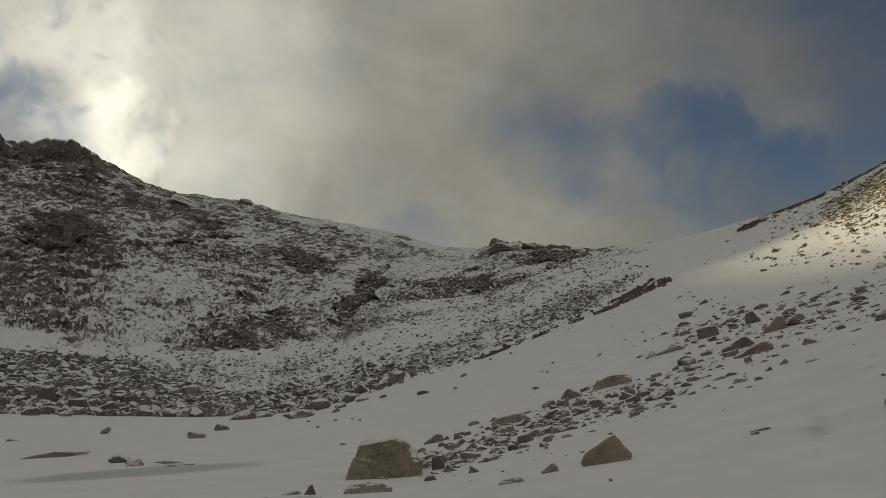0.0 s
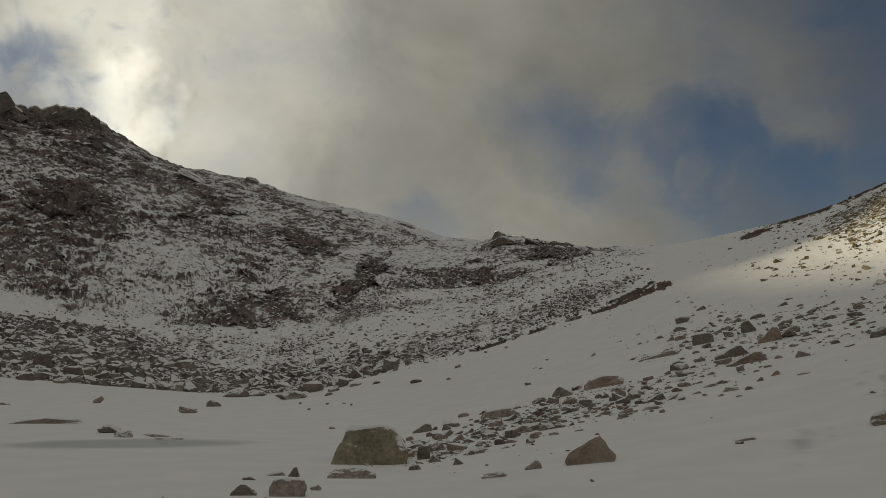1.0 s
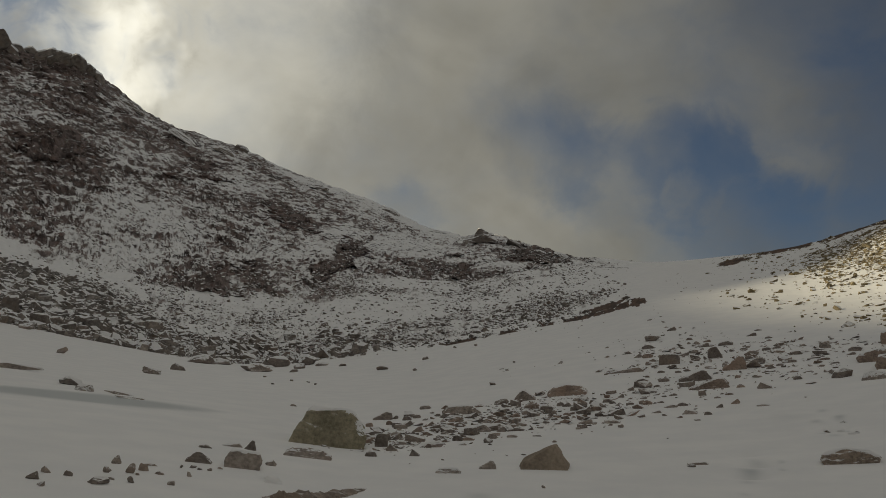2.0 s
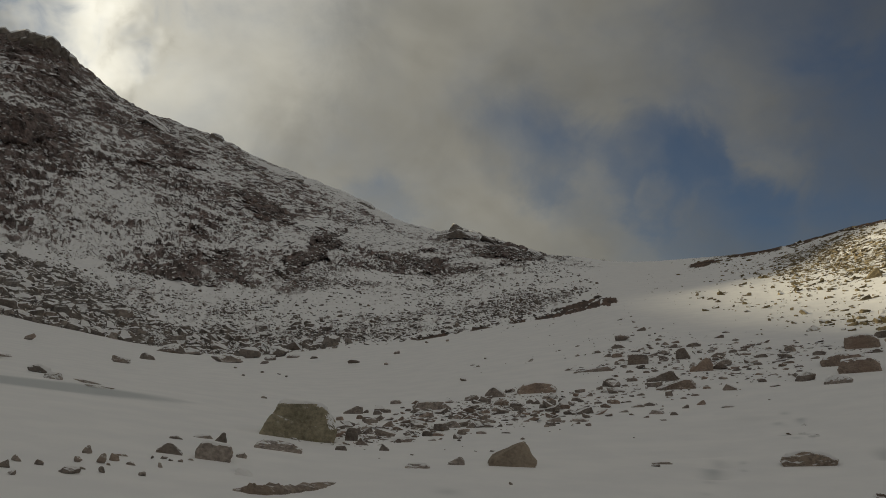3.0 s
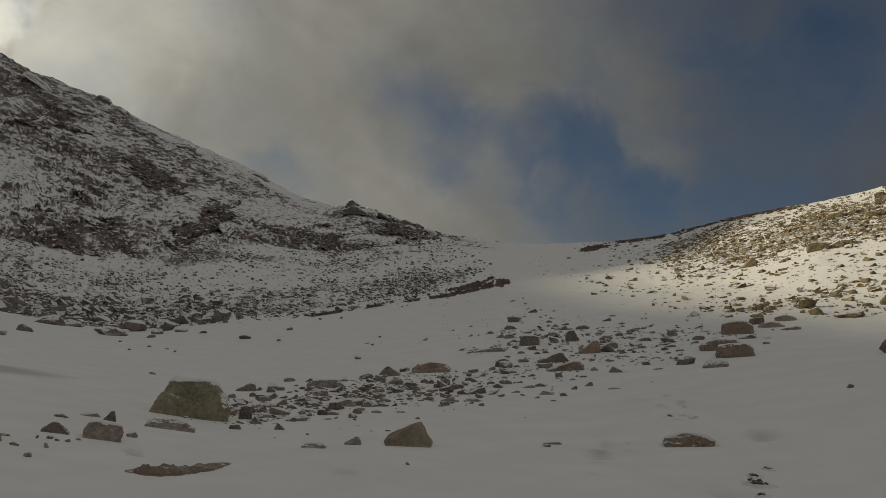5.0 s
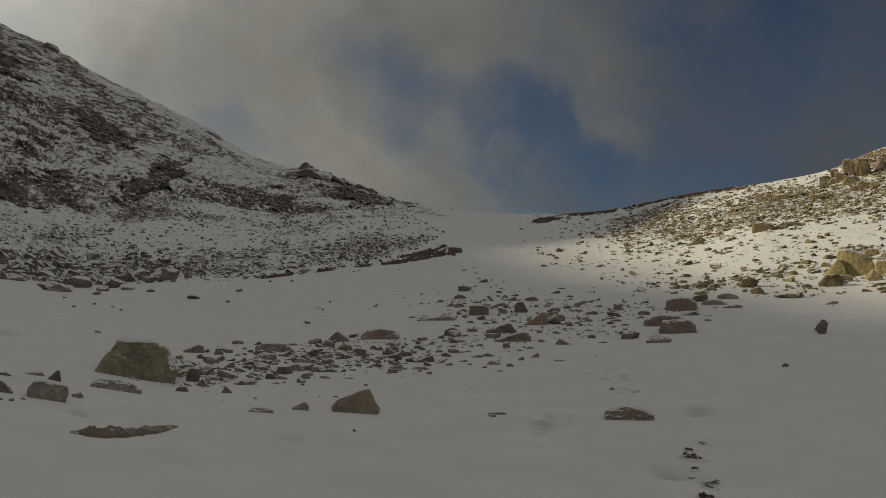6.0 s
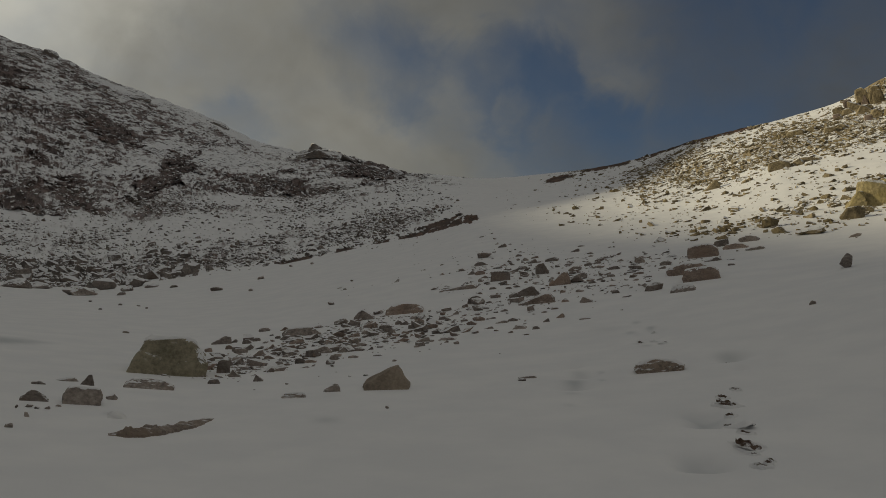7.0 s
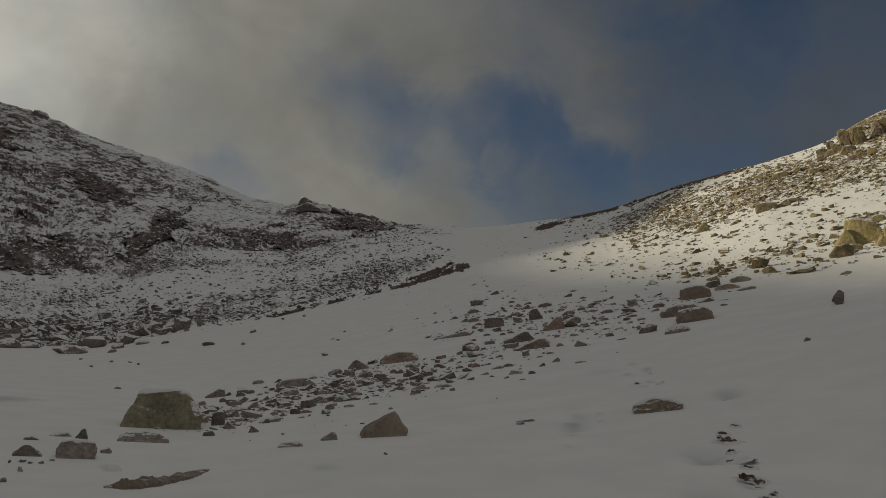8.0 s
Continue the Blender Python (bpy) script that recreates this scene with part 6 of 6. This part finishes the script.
scatter("scree", "grey scree of broken stones dusted with snow", FAR, 30000, (4.0, 5.1), (-35, 15), (0.15, 0.85), scree_cover, 21, flat=0.75)
scatter("scree", "coarse grey blocks at the foot of the scree", FAR, 1300, (4.0, 4.5), (-35, -1), (0.4, 1.35), coarse_cover, 22, flat=0.9, slant=0.5, stones=CHUNKS)
scatter("scree", "heap of pale-topped grey blocks on the lower scree", HEAP, 5200, (4.02, 4.7), (-35, -13), (0.3, 1.3),
        lambda s, az, el, bare, at: oval(az, el, -24, 1.9, 6.0, 1.3, -0.12) * (0.25 + 0.75 * patchy(az, el, 2.5, 6.0)), 26, flat=1.1, slant=0.5, stones=CHUNKS)
scatter("cliff_rubble", "broken dark rock jutting from the snowy cliff", FAR, 6000, (4.95, 5.97), (-35, 15), (0.25, 1.2), lambda s, az, el, bare, at: fade(az) * np.clip(2.0 * bare - 0.7, 0.01, 1), 23, flat=0.8)


def slope_cover(s, az, el, bare, at):
    side = smooth(az, 17, 29) * smooth(el, 6.2, 9.0)
    belt = oval(az, el, 34, 13.0, 8.5, 1.3, 0.32)
    low = np.exp(-((el - np.interp(az, [27.9, 31.4, 34.1, 36.8, 39.9, 42.8], [7.2, 8.0, 8.9, 9.9, 10.6, 11.9])) / 0.42) ** 2) * smooth(az, 26.4, 28.4)
    return (bare < 1.2) * (0.8 * low * (0.15 + 0.85 * patchy(az, el, 1.2, 12.0) ** 2) + 0.9 * belt * patchy(az, el, 2.0, 8.0) + side * (0.1 + 0.6 * patchy(az, el, 4.0, 3.0) ** 2 * patchy(az, el, 1.4, 7.0)) + 0.8 * bare * side)


scatter("slope_rubble", "ochre and brown stones strewn over the sunny snow slope", OCHRE, 12500, (3.0, 5.9), (18, 49), (0.08, 0.52), slope_cover, 24, flat=0.55, slant=0.5, lie=0.5, stones=CHUNKS)
scatter("slope_rubble", "small dark stones showing through the snow", GREY, 420, (2.8, 5.0), (6, 40), (0.06, 0.36), lambda s, az, el, bare, at: 0.05 + 0.9 * patchy(az, el, 2.5, 9.0) ** 2, 25, flat=0.6, lie=0.9)


def trail_cover(x, y):
    """The band of rubble that runs up the slope from the boulder."""
    az, r = np.degrees(np.arctan2(x, y)), np.hypot(x, y)
    mid = np.interp(az, [-4, 0, 4, 9, 14, 20, 26], [18, 20.5, 23, 25.5, 25.5, 32, 33])
    wide = np.interp(az, [-4, 0, 4, 9, 14, 20, 26], [0.8, 2.4, 3.2, 3.2, 2.6, 4.5, 3.5])
    full = np.interp(az, [-4, 0, 4, 9, 13, 18, 26, 30], [0.3, 0.9, 1.0, 1.0, 0.45, 0.3, 0.18, 0.05])
    return full * np.exp(-((r - mid) / wide) ** 2)


def strew_trail():
    rng = random.Random(31)
    bases = []
    for i in range(12):
        mesh = bpy.data.meshes.new("stone")
        kind = (CHUNKS if i % 2 else SHARDS)[i]
        mesh.from_pydata(kind[0].tolist(), [], kind[1].tolist())
        mesh.materials.append(RUST if i % 4 == 0 else GREY)
        bases.append(mesh)
    made = 0
    while made < 210:
        az, r = rng.uniform(-4, 30), rng.uniform(15, 38)
        x, y = r * math.sin(radians(az)), r * math.cos(radians(az))
        if rng.random() > trail_cover(x, y):
            continue
        ob = new("stone", bases[rng.randrange(12)])
        big = 0.13 * 3.4 ** (rng.random() ** 1.6)
        ob.matrix_basis = settled(x, y) @ pose(0, 0, 0.1 * big, rng.uniform(-24, 24), rng.uniform(-24, 24), rng.uniform(-70, 70)) @ Matrix.Diagonal((big * rng.uniform(0.8, 1.5), big * rng.uniform(0.8, 1.2), big * rng.uniform(0.4, 0.95), 1))
        tagged(ob, "small broken stone in the band of rubble on snow", "stone", "stones in the band of rubble")
        made += 1


strew_trail()


scatter("trail_rubble", "fine rubble half buried in snow", GREY, 1500, (1.4, 2.9), (-5, 28), (0.05, 0.2),
        lambda s, az, el, bare, at: trail_cover(at[:, 0], at[:, 1]) * patchy(az, el, 1.2, 4.0), 41, flat=0.55, lie=0.9)


# broken pieces lie thick round the larger rocks on the slope
CLUSTERS = [(12.5, 43.9, 1.5), (13.3, 37.2, 1.4), (13.4, 32.7, 1.3), (14.2, 31.5, 1.1), (10.5, 38.2, 1.1), (11.7, 35.7, 1.2), (16.4, 31.0, 1.0), (11.8, 30.8, 1.2), (10.3, 33.7, 1.1), (8.6, 32.7, 0.8), (12.7, 27.7, 0.8), (15.1, 36.4, 1.3), (16.5, 33.9, 1.1), (14.7, 40.0, 1.4)]


def cluster_cover(s, az, el, bare, at):
    near = 0
    for x, y, wide_by in CLUSTERS:
        near = near + np.exp(-(((at[:, 0] - x) / (1.3 * wide_by)) ** 2 + ((at[:, 1] - y) / (1.5 * wide_by)) ** 2))
    return np.clip(near, 0, 1) * (0.2 + 0.8 * patchy(az, el, 0.8, 2.0))


scatter("slope_rubble", "broken pieces of dark rock round larger blocks on snow", GREY, 520, (1.8, 3.4), (12, 32), (0.07, 0.42), cluster_cover, 45, flat=0.5, lie=0.9)


# ---- tracks in the snow ----
def footprint(x, y, size, turn, seed):
    """A trodden print in the slope: pushed-up snow round dark soil, raised uphill to show from the eye."""
    rng = random.Random(seed)
    root = new("footprint")
    root.matrix_basis = settled(x, y) @ pose(0, 0, 0, 0, 0, turn)
    tagged(root, "footprint trodden through the snow to dark soil", "footprint", "line of footprints")
    rings, around = ((0.75, 0.0), (0.95, 0.03), (1.15, 0.025), (1.5, -0.04)), 18
    bm = bmesh.new()
    wob = [rng.uniform(0.8, 1.2) for _ in range(around)]
    loops = []
    for k, (reach, up) in enumerate(rings):
        loops.append([bm.verts.new((size * 0.5 * reach * wob[i] * math.cos(i * 2 * math.pi / around), size * reach * wob[(i + 3) % around] * math.sin(i * 2 * math.pi / around), up * rng.uniform(0.6, 1.3))) for i in range(around)])
    for a, b in zip(loops, loops[1:]):
        for i in range(around):
            bm.faces.new((a[i], b[i], b[(i + 1) % around], a[(i + 1) % around]))
    rim = new("snow_rim", mesh_of("snow_rim", bm, SNOW, True))
    rim.parent = root
    bm = bmesh.new()
    bmesh.ops.create_grid(bm, x_segments=8, y_segments=12, size=1.0)
    for v in bm.verts:
        far = max(abs(v.co.x), abs(v.co.y))
        if far > 0:
            v.co *= far / math.hypot(v.co.x, v.co.y)
        v.co = Vector((v.co.x * size * 0.48, v.co.y * size * 0.7, size * (0.07 + 0.2 * max(0.0, 1 + v.co.y) * (0.7 + 0.45 * noise.noise(v.co * 2.5 + Vector((seed * 3.7, 0, 0)))))))
    floor = new("soil", mesh_of("soil", bm, SOIL))
    floor.parent = root
    tagged(floor, "dark bare soil in the footprint")


def soil_material():
    m, k = material("dark_soil")
    at = k.add("ShaderNodeNewGeometry").outputs["Position"]
    bump = k.add("ShaderNodeBump", {"Strength": 0.8, "Distance": 0.03, "Height": k.noise(at, 25.0, 6.0)}).outputs[0]
    dirt = rock_color(k, at, 9.0, rgb(0.04, 0.028, 0.021), rgb(0.17, 0.12, 0.09), rgb(0.09, 0.06, 0.043))
    return finish(m, k, k.mix(k.ramp(k.noise(at, 11.0, 5.0), 0.5, 0.6), dirt, rgb(0.7, 0.7, 0.7)), 0.95, bump)


SOIL = soil_material()
footprint(6.46, 10.3, 0.2, 25, 1)
footprint(6.68, 10.75, 0.12, 5, 5)
footprint(5.83, 9.1, 0.18, 15, 2)
footprint(5.41, 8.14, 0.2, 30, 3)
footprint(4.93, 7.2, 0.1, 20, 4)
footprint(5.05, 7.25, 0.08, -15, 6)
footprint(8.68, 16.89, 0.09, 10, 7)
footprint(8.75, 16.4, 0.08, -10, 8)
footprint(8.36, 13.34, 0.1, 5, 9)
footprint(8.71, 17.46, 0.1, 20, 21)
footprint(9.49, 18.37, 0.09, -10, 22)
footprint(8.63, 16.36, 0.07, 40, 23)
footprint(7.11, 11.12, 0.1, 5, 24)
footprint(6.20, 9.76, 0.12, -12, 25)
footprint(5.70, 8.65, 0.09, 30, 26)
footprint(5.25, 7.78, 0.07, 0, 27)
footprint(5.13, 7.34, 0.07, -20, 28)
footprint(4.88, 7.16, 0.06, 15, 29)
